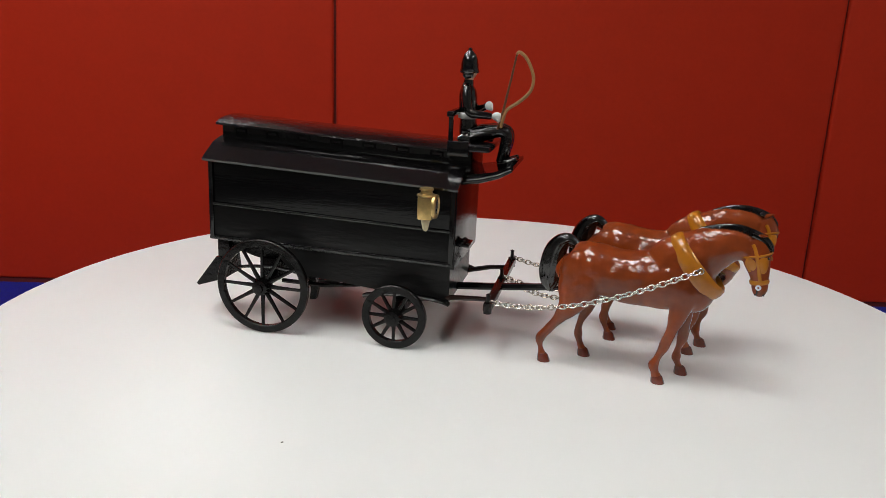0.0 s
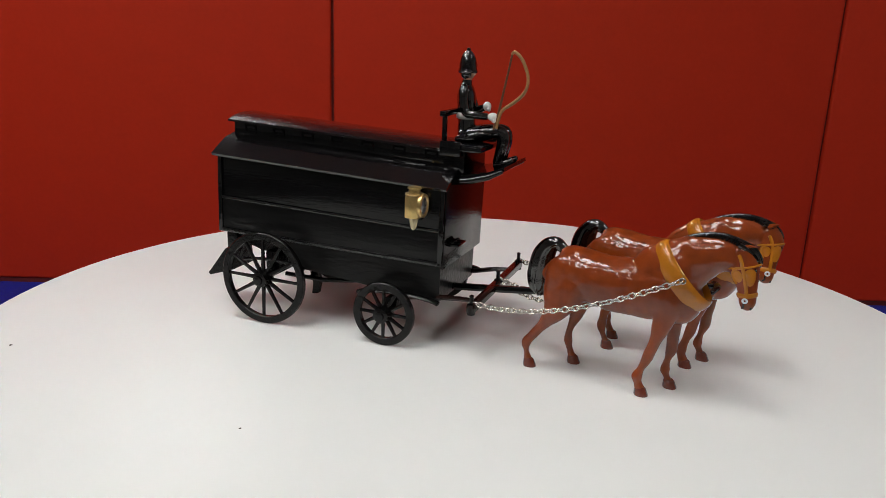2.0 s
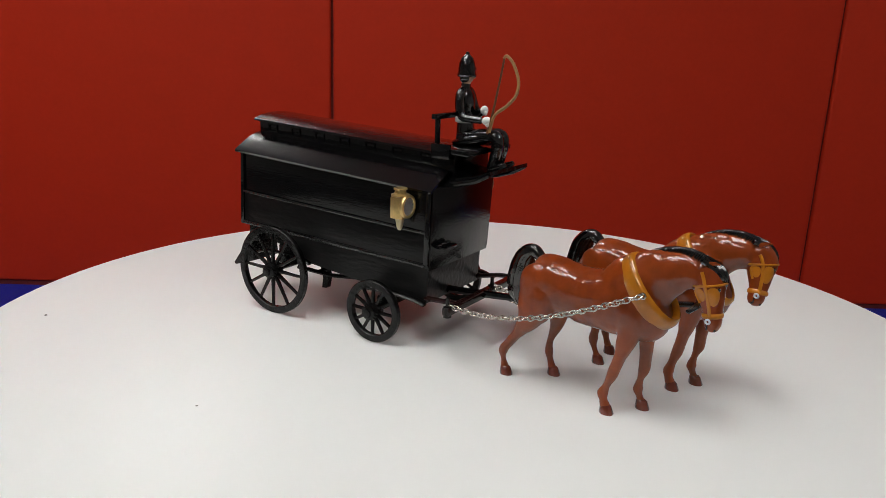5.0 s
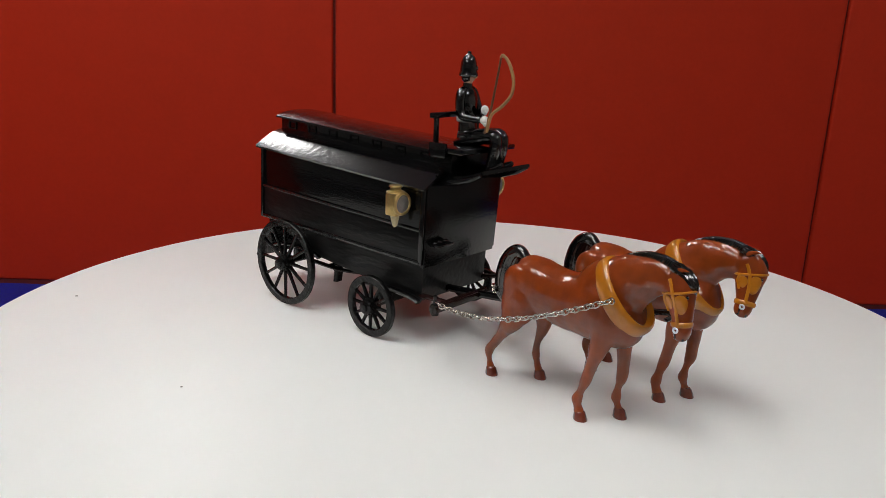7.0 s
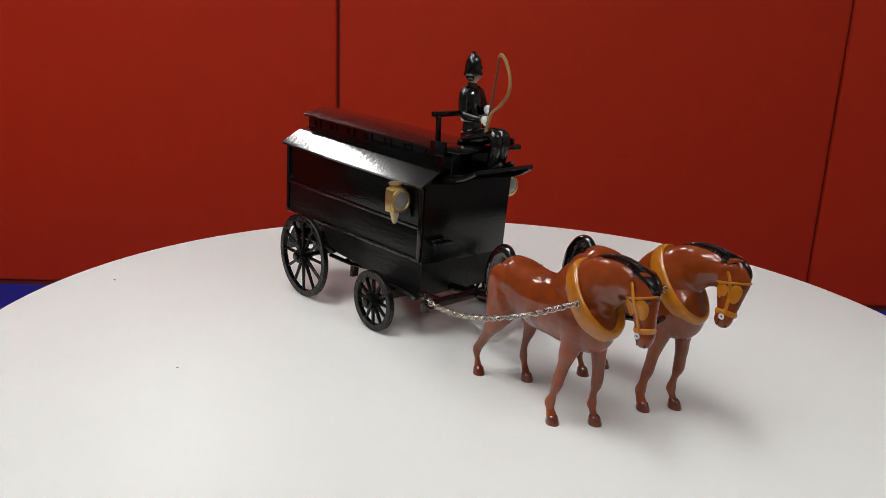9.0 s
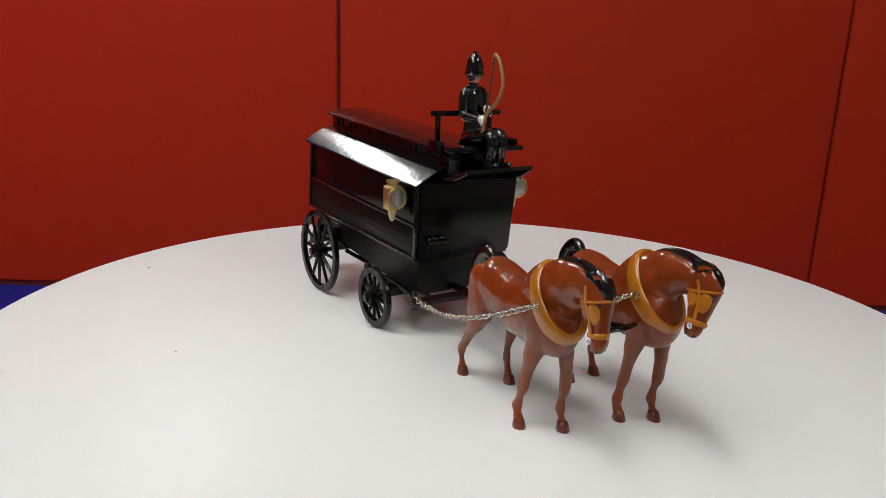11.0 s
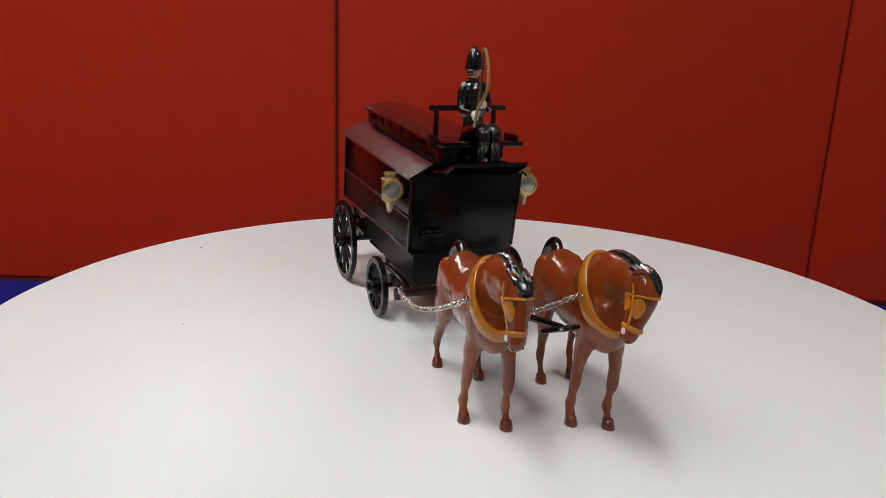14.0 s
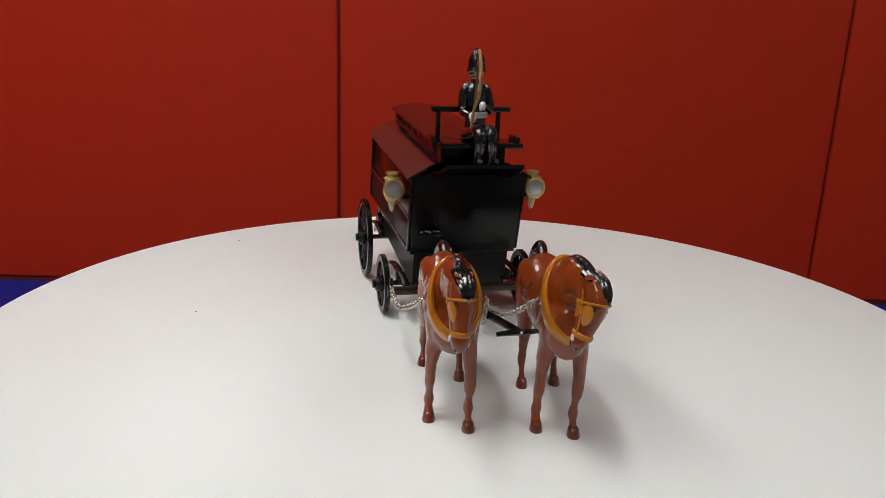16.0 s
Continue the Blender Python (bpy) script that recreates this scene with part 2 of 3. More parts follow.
def empty(name, label, category, group="", kind=""):
    return tagged(new(name), label, category, group, kind)


# ---- the room ----
def build_room():
    fl = part("floor", boxed(-5, 3.5, 1.4, 1.95, FLOOR_Z - 0.05, FLOOR_Z), M_BLUE, None, scale=1)
    tagged(fl, "bright blue carpet floor behind the round table", "floor", kind="structure")
    # unseen stretch of floor, made grey to keep blue out of the wagon's reflections
    fl = part("floor_front", boxed(-5, 3.5, -4.5, 1.4, FLOOR_Z - 0.05, FLOOR_Z), M_FLOOR, None, scale=1)
    tagged(fl, "unseen dark grey floor under the round table, against blue reflections", "floor", kind="structure")
    # hidden behind the partition, made grey so that no blue light bounces up
    fl = part("floor_back", boxed(-5, 3.5, 1.95, 7, FLOOR_Z - 0.05, FLOOR_Z), M_FLOOR, None, scale=1)
    tagged(fl, "unseen dark grey floor behind the red partition, against blue bounce", "floor", kind="structure")
    ce = part("ceiling", boxed(-5, 3.5, -4.5, 7, CEIL_Z, CEIL_Z + 0.05), M_CEIL, None, scale=1)
    tagged(ce, "plain white ceiling over the room", "ceiling", kind="structure")
    for nm, b in (("wall_north", (-5, 3.5, 7, 7.1)), ("wall_south", (-5, 3.5, -4.6, -4.5)), ("wall_west", (-5.1, -5, -4.5, 7)), ("wall_east", (3.5, 3.6, -4.5, 7))):
        w = part(nm, boxed(*b, FLOOR_Z, CEIL_Z), M_PAINT, None, scale=1)
        tagged(w, "plain off-white painted room wall", "wall", kind="structure")


PANEL_TOP = 0.95
PANEL_W = 1.210


def build_partition():
    """Red padded panels, side by side, with dark joints and a black foot strip."""
    wall = tagged(new("partition_wall"), "red padded partition of tall panels with dark joints", "partition", kind="structure")
    wall.matrix_basis = pose(-0.272, 1.878, FLOOR_Z, 0, 0, 1.35)
    top = PANEL_TOP - FLOOR_Z
    part("backing", boxed(-PANEL_W * 2, PANEL_W * 3, 0.011, 0.06, 0, top - 0.01), M_GAP, wall, "black backing board", scale=1)
    bm = boxed(0.003, PANEL_W - 0.003, 0, 0.03, 0.012, top, bev=0.006, seg=4)
    first = part("panel", bm, M_RED, wall, scale=1)
    for k in (-2, -1, 1, 2):
        shared("panel", first.data, wall, pose(k * PANEL_W, 0, 0))
    part("foot_strip", boxed(-PANEL_W * 2, PANEL_W * 3, 0.005, 0.0105, 0.0, 0.0115), M_GAP, wall, "black foot strip", scale=1)
    side = tagged(new("partition_wall_side"), "red padded partition panel standing square to the others", "partition", kind="structure")
    side.matrix_basis = pose(-1.52, 0.66, FLOOR_Z, 0, 0, 91.35)
    part("backing", boxed(0, PANEL_W - 0.02, 0.032, 0.06, 0, top - 0.01), M_GAP, side, "black backing board", scale=1)
    shared("panel", first.data, side, pose(0, 0, 0))


def build_ceiling_lights():
    lamp = empty("ceiling_light", "white recessed ceiling light with a glowing diffuser, out of view", "ceiling light", "ceiling lights")
    bm = bmesh.new()
    for a in ((-0.19, 0.19, -0.62, -0.6), (-0.19, 0.19, 0.6, 0.62), (-0.19, -0.17, -0.6, 0.6), (0.17, 0.19, -0.6, 0.6)):
        box(bm, *a, -0.02, -0.001)
    part("frame", bm, M_WHITE, lamp, scale=1, smooth=False)
    part("diffuser", boxed(-0.17, 0.17, -0.6, 0.6, -0.012, -0.002), M_GLOW, lamp, "glowing white diffuser", scale=1, smooth=False)
    for k, (x, y) in enumerate(LAMP_PLACES):
        m = pose(x, y, CEIL_Z)
        if k == 0:
            lamp.matrix_basis = m
        else:
            copy_thing(lamp, m)


def build_table():
    top = empty("round_tabletop", "round white laminate tabletop that slowly turns", "table")
    bm = lathe(bmesh.new(), [(TABLE_R * 1000 - 4, -18), (TABLE_R * 1000 - 1, -17), (TABLE_R * 1000, -15), (TABLE_R * 1000, -1.6), (TABLE_R * 1000 - 0.5, -0.5), (TABLE_R * 1000 - 1.6, 0)], 160)
    part("top_board", bm, M_TABLE, top)
    part("bearing_ring", lathe(bmesh.new(), [(60, -26), (62, -25), (62, -18.2), (60, -18.2)], 48), M_METAL_GREY, top, "grey metal bearing ring")
    mover(top, pose(0, 0, 0))
    ped = empty("table_pedestal", "grey metal pedestal under the round tabletop", "table base")
    ped.matrix_basis = pose(*CENTRE, FLOOR_Z)
    hgt = -FLOOR_Z * 1000 - 26.2
    part("column", lathe(bmesh.new(), [(30, 14), (30, hgt - 10), (80, hgt - 8), (80, hgt)], 40), M_METAL_GREY, ped)
    part("foot_plate", lathe(bmesh.new(), [(150, 0), (152, 4), (148, 10), (32, 14)], 64), M_METAL_GREY, ped)
    for x, y, r in ((-0.0555, -0.0995, 0.36), (-0.160, -0.0595, 0.5)):
        s = part("crumb", ball(bmesh.new(), (0, 0, r * 0.4), (r * 1.25, r * 0.8, r * 0.4), u=8, v=5), M_SPECK, None)
        tagged(s, "tiny dark crumb lying on the white tabletop", "crumb", "crumbs on the tabletop")
        mover(s, pose(x, y, 0, 0, 0, 30))


# ---- the wagon: x forward, origin on the table under its middle ----
def lean(bm):
    """The body runs a little downhill to the front, its roof more than its floor, and its sides draw in below."""
    for v in bm.verts:
        k = 0.012 + 0.035 * min(max((v.co.z - 22) / 42, 0), 1)
        v.co.z -= v.co.x * k
        d = min(max((64 - v.co.z) / 31, 0), 1.5)
        v.co.y -= d * (1.1 + 1.7 * (v.co.y + 23) / 46)
    return bm


ROOF_SECTION = [(25.2, 63.4), (22.6, 65.0), (19, 67.0), (16.4, 68.4), (15.2, 68.9), (12.3, 69.6), (6, 71.0), (0, 71.4)]


def roof_profile(thick):
    up = ROOF_SECTION + [(-y, z) for y, z in ROOF_SECTION[-2::-1]]
    low = [(y * 0.985, z - thick) for y, z in up]
    return up + low[::-1]


def build_wheel(name, r, wagon, at):
    wh = new(name)
    wh.parent = wagon
    wh.matrix_basis = at
    w = 2.3
    bm = lathe(bmesh.new(), [(r - 2.6, -w / 2), (r - 0.3, -w / 2), (r, -w / 2 + 0.3), (r, w / 2 - 0.3), (r - 0.3, w / 2), (r - 2.6, w / 2), (r - 2.9, w / 2 - 0.3), (r - 2.9, -w / 2 + 0.3), (r - 2.6, -w / 2)], 56, "Y")
    part("rim", bm, M_BLACK_RUN, wh)
    part("hub", lathe(bmesh.new(), [(1.2, -4.6), (1.7, -4.5), (1.8, -3.6), (2.9, -3.2), (3.3, -1.2), (3.3, 1.2), (2.8, 3), (1.6, 3.4)], 20, "Y"), M_BLACK_RUN, wh)
    bm = tube(bmesh.new(), [(0, 0, 2.6, 0.95, 0.95), (0, 0, r * 0.45, 0.72, 0.8), (0, 0, r - 2.6, 0.62, 0.72)], 8)
    me = part("spoke", bm, M_BLACK_RUN, wh, at=pose(0, 0, 0, 0, 0, 0)).data
    for k in range(1, 12):
        shared("spoke", me, wh, pose(0, 0, 0, 0, 30 * k + 4 * math.sin(k * 2.3) / 4, 0))
    return wh


def build_lamp(wagon, side):
    lamp = new("carriage_lamp")
    lamp.parent = wagon
    lamp.matrix_basis = pose(0.0395, side * 0.0292, 0.0)
    lamp["label"] = "gold-painted carriage lamp with a round lens"
    bm = boxed(-3.2, 2.2, -2.7, 2.7, 50.6, 58.8, bev=0.5)
    part("lamp_body", bm, M_BRASS, lamp)
    bm = lathe(bmesh.new(), [(2.5, 58.6), (3.4, 59), (3.5, 59.5), (2.2, 60), (2.0, 61), (2.6, 61.3), (2.4, 61.9), (0.4, 62.1)], 20, c=(-0.5, 0, 0))
    part("lamp_cap", bm, M_BRASS, lamp)
    bm = lathe(bmesh.new(), [(3.2, 2.0), (4.3, 2.2), (4.5, 2.9), (4.3, 3.5), (3.5, 3.7), (3.3, 3.2)], 26, "X", c=(0, 0, 55.4))
    part("lens_ring", bm, M_BRASS, lamp)
    part("lens", lathe(bmesh.new(), [(3.4, 2.6), (3.35, 3.2), (2.2, 3.5), (0.3, 3.6)], 24, "X", c=(0, 0, 55.4)), M_LENS, lamp, "dull silver lens")
    bm = lathe(bmesh.new(), [(1.0, 50.7), (1.7, 50.4), (1.6, 49.6), (0.95, 46.6), (0.3, 46.0)], 16, c=(-0.6, 0, 0))
    part("lamp_tail", bm, M_CREAM, lamp, "pale pointed lamp tail")
    part("bracket", boxed(-1.6, 0.4, *sorted((-side * 2.5, -side * 6.4)), 51.2, 52.6, bev=0.3), M_BLACK_SMOOTH, lamp, "black bracket")
    return lamp


def build_wagon():
    w = empty("police_wagon", "black gloss-painted horse-drawn toy police van", "toy wagon")
    part("body", lean(boxed(-49.2, 48, -23, 23, 46.4, 64.2, bev=0.4)), M_BLACK, w)
    part("lower_body", lean(boxed(-49.2, 48, -22.9, 22.9, 32.6, 46.4, bev=0.3)), M_SKIRT, w)
    part("skirt", lean(extrude_y(bmesh.new(), [(47, 33), (47, 17.8), (44, 17.2), (30, 18.6), (5, 20.6), (-12, 21.8), (-17, 23.5), (-21, 27), (-23, 32.5)], -20.3, 20.3)), M_SKIRT, w)
    # rear underbody with its rounded wheel box
    part("wheel_box", extrude_y(bmesh.new(), [(-25 + 19 * math.cos(a), 37 - 10.5 * math.sin(a)) for a in np.linspace(0, math.pi, 14)], -21, 21), M_BLACK_RUN, w)
    part("rear_frame", boxed(-48.6, -43.5, -20.8, 20.8, 25.5, 34.5, bev=0.5), M_BLACK_RUN, w)
    for s in (-1, 1):
        y0, y1 = sorted((s * 22.6, s * 23.6))
        for z, t in ((46.6, 0.6), (33.7, 0.8)):
            part("moulding", lean(boxed(-49.4, 48.2, y0, y1, z - t, z + t, bev=0.35)), M_TRIM, w)
        for x in (-49.6, 46.6):
            part("corner_post", lean(boxed(x, x + 1.9, y0, y1, 32.8, 63.4, bev=0.3)), M_BLACK_SMOOTH, w)
    part("front_panel", lean(boxed(47.2, 48.9, -22.4, 22.4, 31.6, 64.5, bev=0.3)), M_BLACK, w)
    part("roof", lean(extrude_x(bmesh.new(), roof_profile(0.9), np.linspace(-51.2, 49.6, 9))), M_ROOF, w, "low curved black roof")
    # raised middle of the roof, with vents along both sides
    clere = part("clerestory", lean(boxed(-49, 46, -12.2, 12.2, 69.4, 75.4, bev=0.2)), M_BLACK_SMOOTH, w)
    cap = [(13.8, 75.1), (13.6, 75.9), (10, 77.1), (5, 77.9), (0, 78.1)]
    prof = cap + [(-y, z) for y, z in cap[-2::-1]]
    part("clerestory_roof", lean(extrude_x(bmesh.new(), prof, np.linspace(-51, 46.4, 9))), M_ROOF_TOP, w)
    for s in (-1, 1):
        for k in range(7):
            x = -41.2 + 13.25 * k
            bm = bmesh.new()
            y0, y1 = sorted((s * 12.1, s * 12.5))
            for b in ((-2.6, 2.6, 74.0, 74.5), (-2.6, 2.6, 71.2, 71.7), (-2.6, -2.0, 71.7, 74.0), (2.0, 2.6, 71.7, 74.0), (-2.0, 2.0, 72.7, 72.95)):
                box(bm, x + b[0], x + b[1], y0, y1, b[2], b[3])
            part("vent", lean(bm), M_BLACK_SMOOTH, w, smooth=False)
    # driver's bench
    part("seat_box", boxed(43, 51.5, -12.6, 12.6, 64, 73.6, bev=0.4), M_BLACK, w)
    part("seat_board", boxed(42.8, 58.6, -15.2, 17.4, 73.6, 75.6, bev=0.5), M_BLACK_SMOOTH, w)
    part("seat_cheek", boxed(42.9, 51, -16.2, -14.6, 71.8, 77.4, bev=0.4), M_BLACK_SMOOTH, w)
    part("seat_cheek", boxed(45, 55, 15.6, 17.2, 75.4, 77.6, bev=0.5), M_BLACK_SMOOTH, w)
    for y in (-12.6, 11.5):
        part("back_post", boxed(42.6, 44.2, y - 0.8, y + 0.8, 75, 86.6, bev=0.25), M_BLACK_SMOOTH, w)
    part("back_rail", boxed(42.2, 44.6, -15.4, 16.2, 85.9, 87.9, bev=0.4), M_BLACK_SMOOTH, w)
    # footboard
    bm = extrude_y(bmesh.new(), [(48.6, 63.4), (52, 63.8), (60, 65.2), (67.6, 67.8), (67.4, 69.2), (60, 66.6), (52, 65.2), (48.6, 64.8)], -14.4, 15)
    part("footboard", bm, M_BLACK_SMOOTH, w)
    for y in (-14.8, 14.2):
        bm = tube(bmesh.new(), [(48.6, y, 62.4, 1.2), (55, y, 63.4, 1.3), (62, y, 65.4, 1.1), (67.0, y, 67.8, 0.7)], 10)
        part("footboard_bracket", bm, M_BLACK_SMOOTH, w)
    part("front_step", lean(boxed(48.5, 53.5, -19.6, -10.5, 40.2, 41.4, bev=0.4)), M_BLACK_SMOOTH, w)
    bm = bmesh.new()
    for k in range(5):
        ball(bm, (50.5 + 0.5 * (k % 2), -18.4 + 1.7 * k, 41.6 + 0.5 * (k % 2)), (0.9, 0.9, 0.6), u=8, v=6)
    part("step_tread", lean(bm), M_BLACK_SMOOTH, w)
    for s in (-1, 1):
        build_lamp(w, s)
    # wheels and running gear
    RR, FR, YW = 18.7, 12.4, 30.6
    for s in (-1, 1):
        flip = 0 if s < 0 else 180
        build_wheel("rear_wheel", RR, w, pose(-0.0246, s * YW / 1000, RR / 1000, 0, 0, flip))
        build_wheel("front_wheel", FR, w, pose(0.0282, s * YW / 1000, FR / 1000, 0, 0, flip))
    part("rear_axle", tube(bmesh.new(), [(-24.6, -30, RR, 1.1), (-24.6, 30, RR, 1.1)], 10, side=(1, 0, 0)), M_BLACK_RUN, w)
    part("rear_bolster", boxed(-27.8, -21.4, -24, 24, RR + 0.5, 28, bev=0.6), M_BLACK_RUN, w)
    part("front_axle", tube(bmesh.new(), [(28.2, -30, FR, 1.1), (28.2, 30, FR, 1.1)], 10, side=(1, 0, 0)), M_BLACK_RUN, w)
    part("front_bolster", boxed(25.6, 31, -25, 25, FR + 0.3, 16.6, bev=0.5), M_BLACK_RUN, w)
    part("turning_plate", lathe(bmesh.new(), [(15, 16.4), (15.4, 16.9), (15, 17.6), (2, 17.7)], 32, c=(28, 0, 0)), M_BLACK_RUN, w)
    for y in (-24.5, 24.5):
        top = [(-24.6 + 15 * math.sin(a), y, 22.4 + 2.2 * math.cos(a * 1.1), 0.6, 1.4) for a in np.linspace(-1.4, 1.4, 12)]
        part("leaf_spring", tube(bmesh.new(), top, 8), M_BLACK_RUN, w)
        top = [(31 + 17 * math.sin(a), y, 17.2 + 2.0 * math.cos(a * 1.1), 0.8, 1.6) for a in np.linspace(-1.4, 1.4, 12)]
        part("leaf_spring", tube(bmesh.new(), top, 8), M_BLACK_RUN, w)
    for y in (-18, 18):
        part("perch_bar", tube(bmesh.new(), [(-22, y, 17.5, 0.9, 1.1), (-4, y, 17.3, 0.9, 1.1), (8, y, 18.8, 0.9, 1.1), (16, y, 20.2, 0.8, 1.0)], 8), M_BLACK_RUN, w)
        bm = extrude_y(bmesh.new(), [(-13.0, 18.5), (-9.5, 18.5), (-8.6, 14.5), (-9.6, 9.6), (-12.2, 9.2), (-11.6, 14.0)], y * 0.72 - 1.3, y * 0.72 + 1.3)
        part("brake_block", bm, M_BLACK_RUN, w)
        part("brake_arm", tube(bmesh.new(), [(-11.2, y * 0.7, 17.6, 0.7), (-11, y, 17.6, 0.7)], 8, side=(0, 0, 1)), M_BLACK_RUN, w)
    bm = extrude_y(bmesh.new(), [(-47, 25.6), (-49.4, 25.4), (-58.6, 13.4), (-57.6, 12.6), (-46, 16.5)], -21, -6)
    part("rear_step", bm, M_BLACK_RUN, w, "black slanting rear step")
    # draught gear: two shafts, the splinter bar with three pins, the pole
    for y in (-24, 18):
        part("drawbar", tube(bmesh.new(), [(30, y * 0.75, 15.5, 1.2, 1.2), (44, y * 0.85, 18.5, 1.1, 1.2), (56, y, 20.6, 1.0, 1.1), (63.5, y * 1.04, 21.2, 0.9, 1.0)], 8), M_DARKBROWN, w)
    part("splinter_bar", boxed(62.2, 65.4, -35, 29.5, 19.8, 22.6, bev=0.5), M_DARKBROWN, w, "dark brown cross bar")
    for y in (-33.6, -1.5, 28):
        part("pin", lathe(bmesh.new(), [(1.5, 19), (1.6, 22.8), (0.75, 23.2), (0.75, 25.6), (0.9, 26.0), (0.3, 26.4)], 12, c=(63.8, y, 0)), M_BLACK_RUN, w)
    part("pole", tube(bmesh.new(), smooth_path([(30, -3, 16.8, 1.5, 1.8), (58, -8, 20.5, 1.5, 1.8), (90, -11.5, 25, 1.4, 1.7), (122, -12, 31.2, 1.2, 1.5), (143, -12, 35.4, 1.0, 1.3)], 3), 8), M_BLACK_SMOOTH, w)
    part("pole_crossbar", tube(bmesh.new(), [(143, -18, 34.6, 0.6, 0.9), (144, -15, 35.2, 0.7, 1.2), (144.4, -12, 35.4, 0.8, 1.4), (144, -9, 35.2, 0.7, 1.2), (143, -6, 34.9, 0.6, 0.9)], 8, side=(1, 0, 0)), M_BLACK_SMOOTH, w)
    mover(w, WAGON_M)


# ---- the driver figurine, one mesh ----
def build_driver():
    bm = bmesh.new()
    # coat, belt, skirts of the coat (0 black, 1 skin, 2 white)
    tube(bm, smooth_path([(0.2, 0, 1.2, 3.6, 4.4), (0, 0, 5, 3.5, 4.3), (-0.2, 0, 9, 3.2, 4.0), (-0.4, 0, 13, 3.5, 4.3), (-0.6, 0, 17.5, 3.5, 4.7), (-0.8, 0, 20.3, 2.6, 3.8), (-0.6, 0, 22, 1.7, 1.9)], 3), 18)
    tube(bm, [(-0.2, 0, 8.7, 3.75, 4.6), (-0.2, 0, 9.0, 3.95, 4.8), (-0.3, 0, 10.4, 3.95, 4.8), (-0.3, 0, 10.7, 3.75, 4.6)], 18, mi=2)
    # neck and head, turned to the far side
    for v in bm.verts:
        v.co = Matrix.Rotation(radians(8), 3, "Z") @ v.co
    below = set(bm.verts)
    tube(bm, [(-0.6, 0, 21.5, 1.6, 1.6), (-0.4, 0, 24, 1.6, 1.6)], 12, mi=1)
    ball(bm, (-0.2, 0, 25.6), (2.5, 2.1, 2.7), 1)
    ball(bm, (2.3, 0, 25.4), (0.6, 0.45, 0.7), 1, 8, 6)
    ball(bm, (-0.9, 0, 25.3), (2.4, 2.3, 2.4))
    tube(bm, [(-0.7, 0, 20.6, 2.0, 2.2), (-0.6, 0, 22.9, 1.85, 1.9)], 14)
    # helmet
    lathe(bm, [(2.7, 25.9), (3.6, 25.5), (3.8, 26.0), (3.35, 27.3), (3.25, 28.8), (2.95, 30.6), (2.3, 32.3), (1.2, 33.4), (0.8, 33.7), (0.75, 34.4), (0.2, 34.7)], 22, c=(-0.5, 0, 0))
    ball(bm, (2.6, 0, 28.4), (0.5, 0.9, 1.0), 0, 8, 6)
    turn = Matrix.Rotation(radians(38), 3, "Z")
    for v in bm.verts:
        if v not in below:
            v.co = turn @ v.co
    # arms, gloves
    tube(bm, smooth_path([(-0.4, -2.4, 20.7, 1.3), (-0.4, -4.2, 19.2, 1.9), (0, -5.2, 15, 1.85), (1.4, -5.5, 11.2, 1.7), (5, -5.4, 10.6, 1.5), (9.5, -4.6, 10.2, 1.25)], 3), 10)
    tube(bm, smooth_path([(-0.8, 2.4, 20.7, 1.3), (-0.9, 3.9, 19.2, 1.9), (0.0, 5.1, 15, 1.85), (1.8, 5.2, 11.6, 1.7), (4.6, 3.6, 12.4, 1.5), (6.6, 1.2, 13.4, 1.25)], 3), 10)
    ball(bm, (11.6, -4.4, 10.2), (2.1, 1.5, 1.6), 2)
    ball(bm, (12.3, -4.6, 9.0), (1.2, 1.2, 1.1), 2, 10, 8)
    ball(bm, (7.6, 0.4, 13.6), (1.6, 1.3, 1.7), 2)
    ball(bm, (8.6, -0.5, 12.6), (0.8, 0.7, 0.9), 2, 8, 6)
    # coat tails spread on the seat, legs, boots
    tube(bm, smooth_path([(-3.2, 0, 0.9, 1.2, 4.6), (0.5, 0, 1.8, 2.4, 5.9), (5, 0, 2.8, 2.9, 5.6), (9.5, 0, 3.8, 2.6, 5.0), (12.5, 0, 4.4, 1.6, 4.4)], 3), 18)
    for s in (-1, 1):
        tube(bm, smooth_path([(-1, s * 2.2, 2.6, 2.8), (5, s * 2.3, 3.6, 2.8), (11, s * 2.2, 4.6, 2.6), (14.6, s * 2.1, 4.3, 2.5), (15.4, s * 2.1, 1.5, 2.4), (14.6, s * 2.1, -3, 2.2), (13.6, s * 2.2, -7.2, 2.0)], 3), 12)
        tube(bm, smooth_path([(12.6, s * 2.7, -7.8, 1.5), (15, s * 2.9, -7.4, 1.6), (17.6, s * 3.1, -6.4, 1.4), (19.6, s * 3.2, -5.2, 0.9)], 3), 10)
    fig = part("driver_figurine", bm, [M_FIGURE, M_SKIN, M_WHITE], None)
    tagged(fig, "glossy painted toy driver in black seated on the bench", "figurine")
    m = WAGON_M @ pose(0.0472, 0.0012, 0.0756)
    mover(fig, m)
    # whip held upright in the near glove, its lash looped back down
    whip = empty("toy_whip", "brown toy whip with a looped tan lash", "whip")
    part("stick", tube(bmesh.new(), smooth_path([(-1.2, 0, -7, 0.5), (0.3, 0.2, -1, 0.5), (1.6, 0.4, 6, 0.45), (3.2, 0.2, 14, 0.42), (4.4, 0, 20.6, 0.4)], 4), 8), M_STICK, whip)
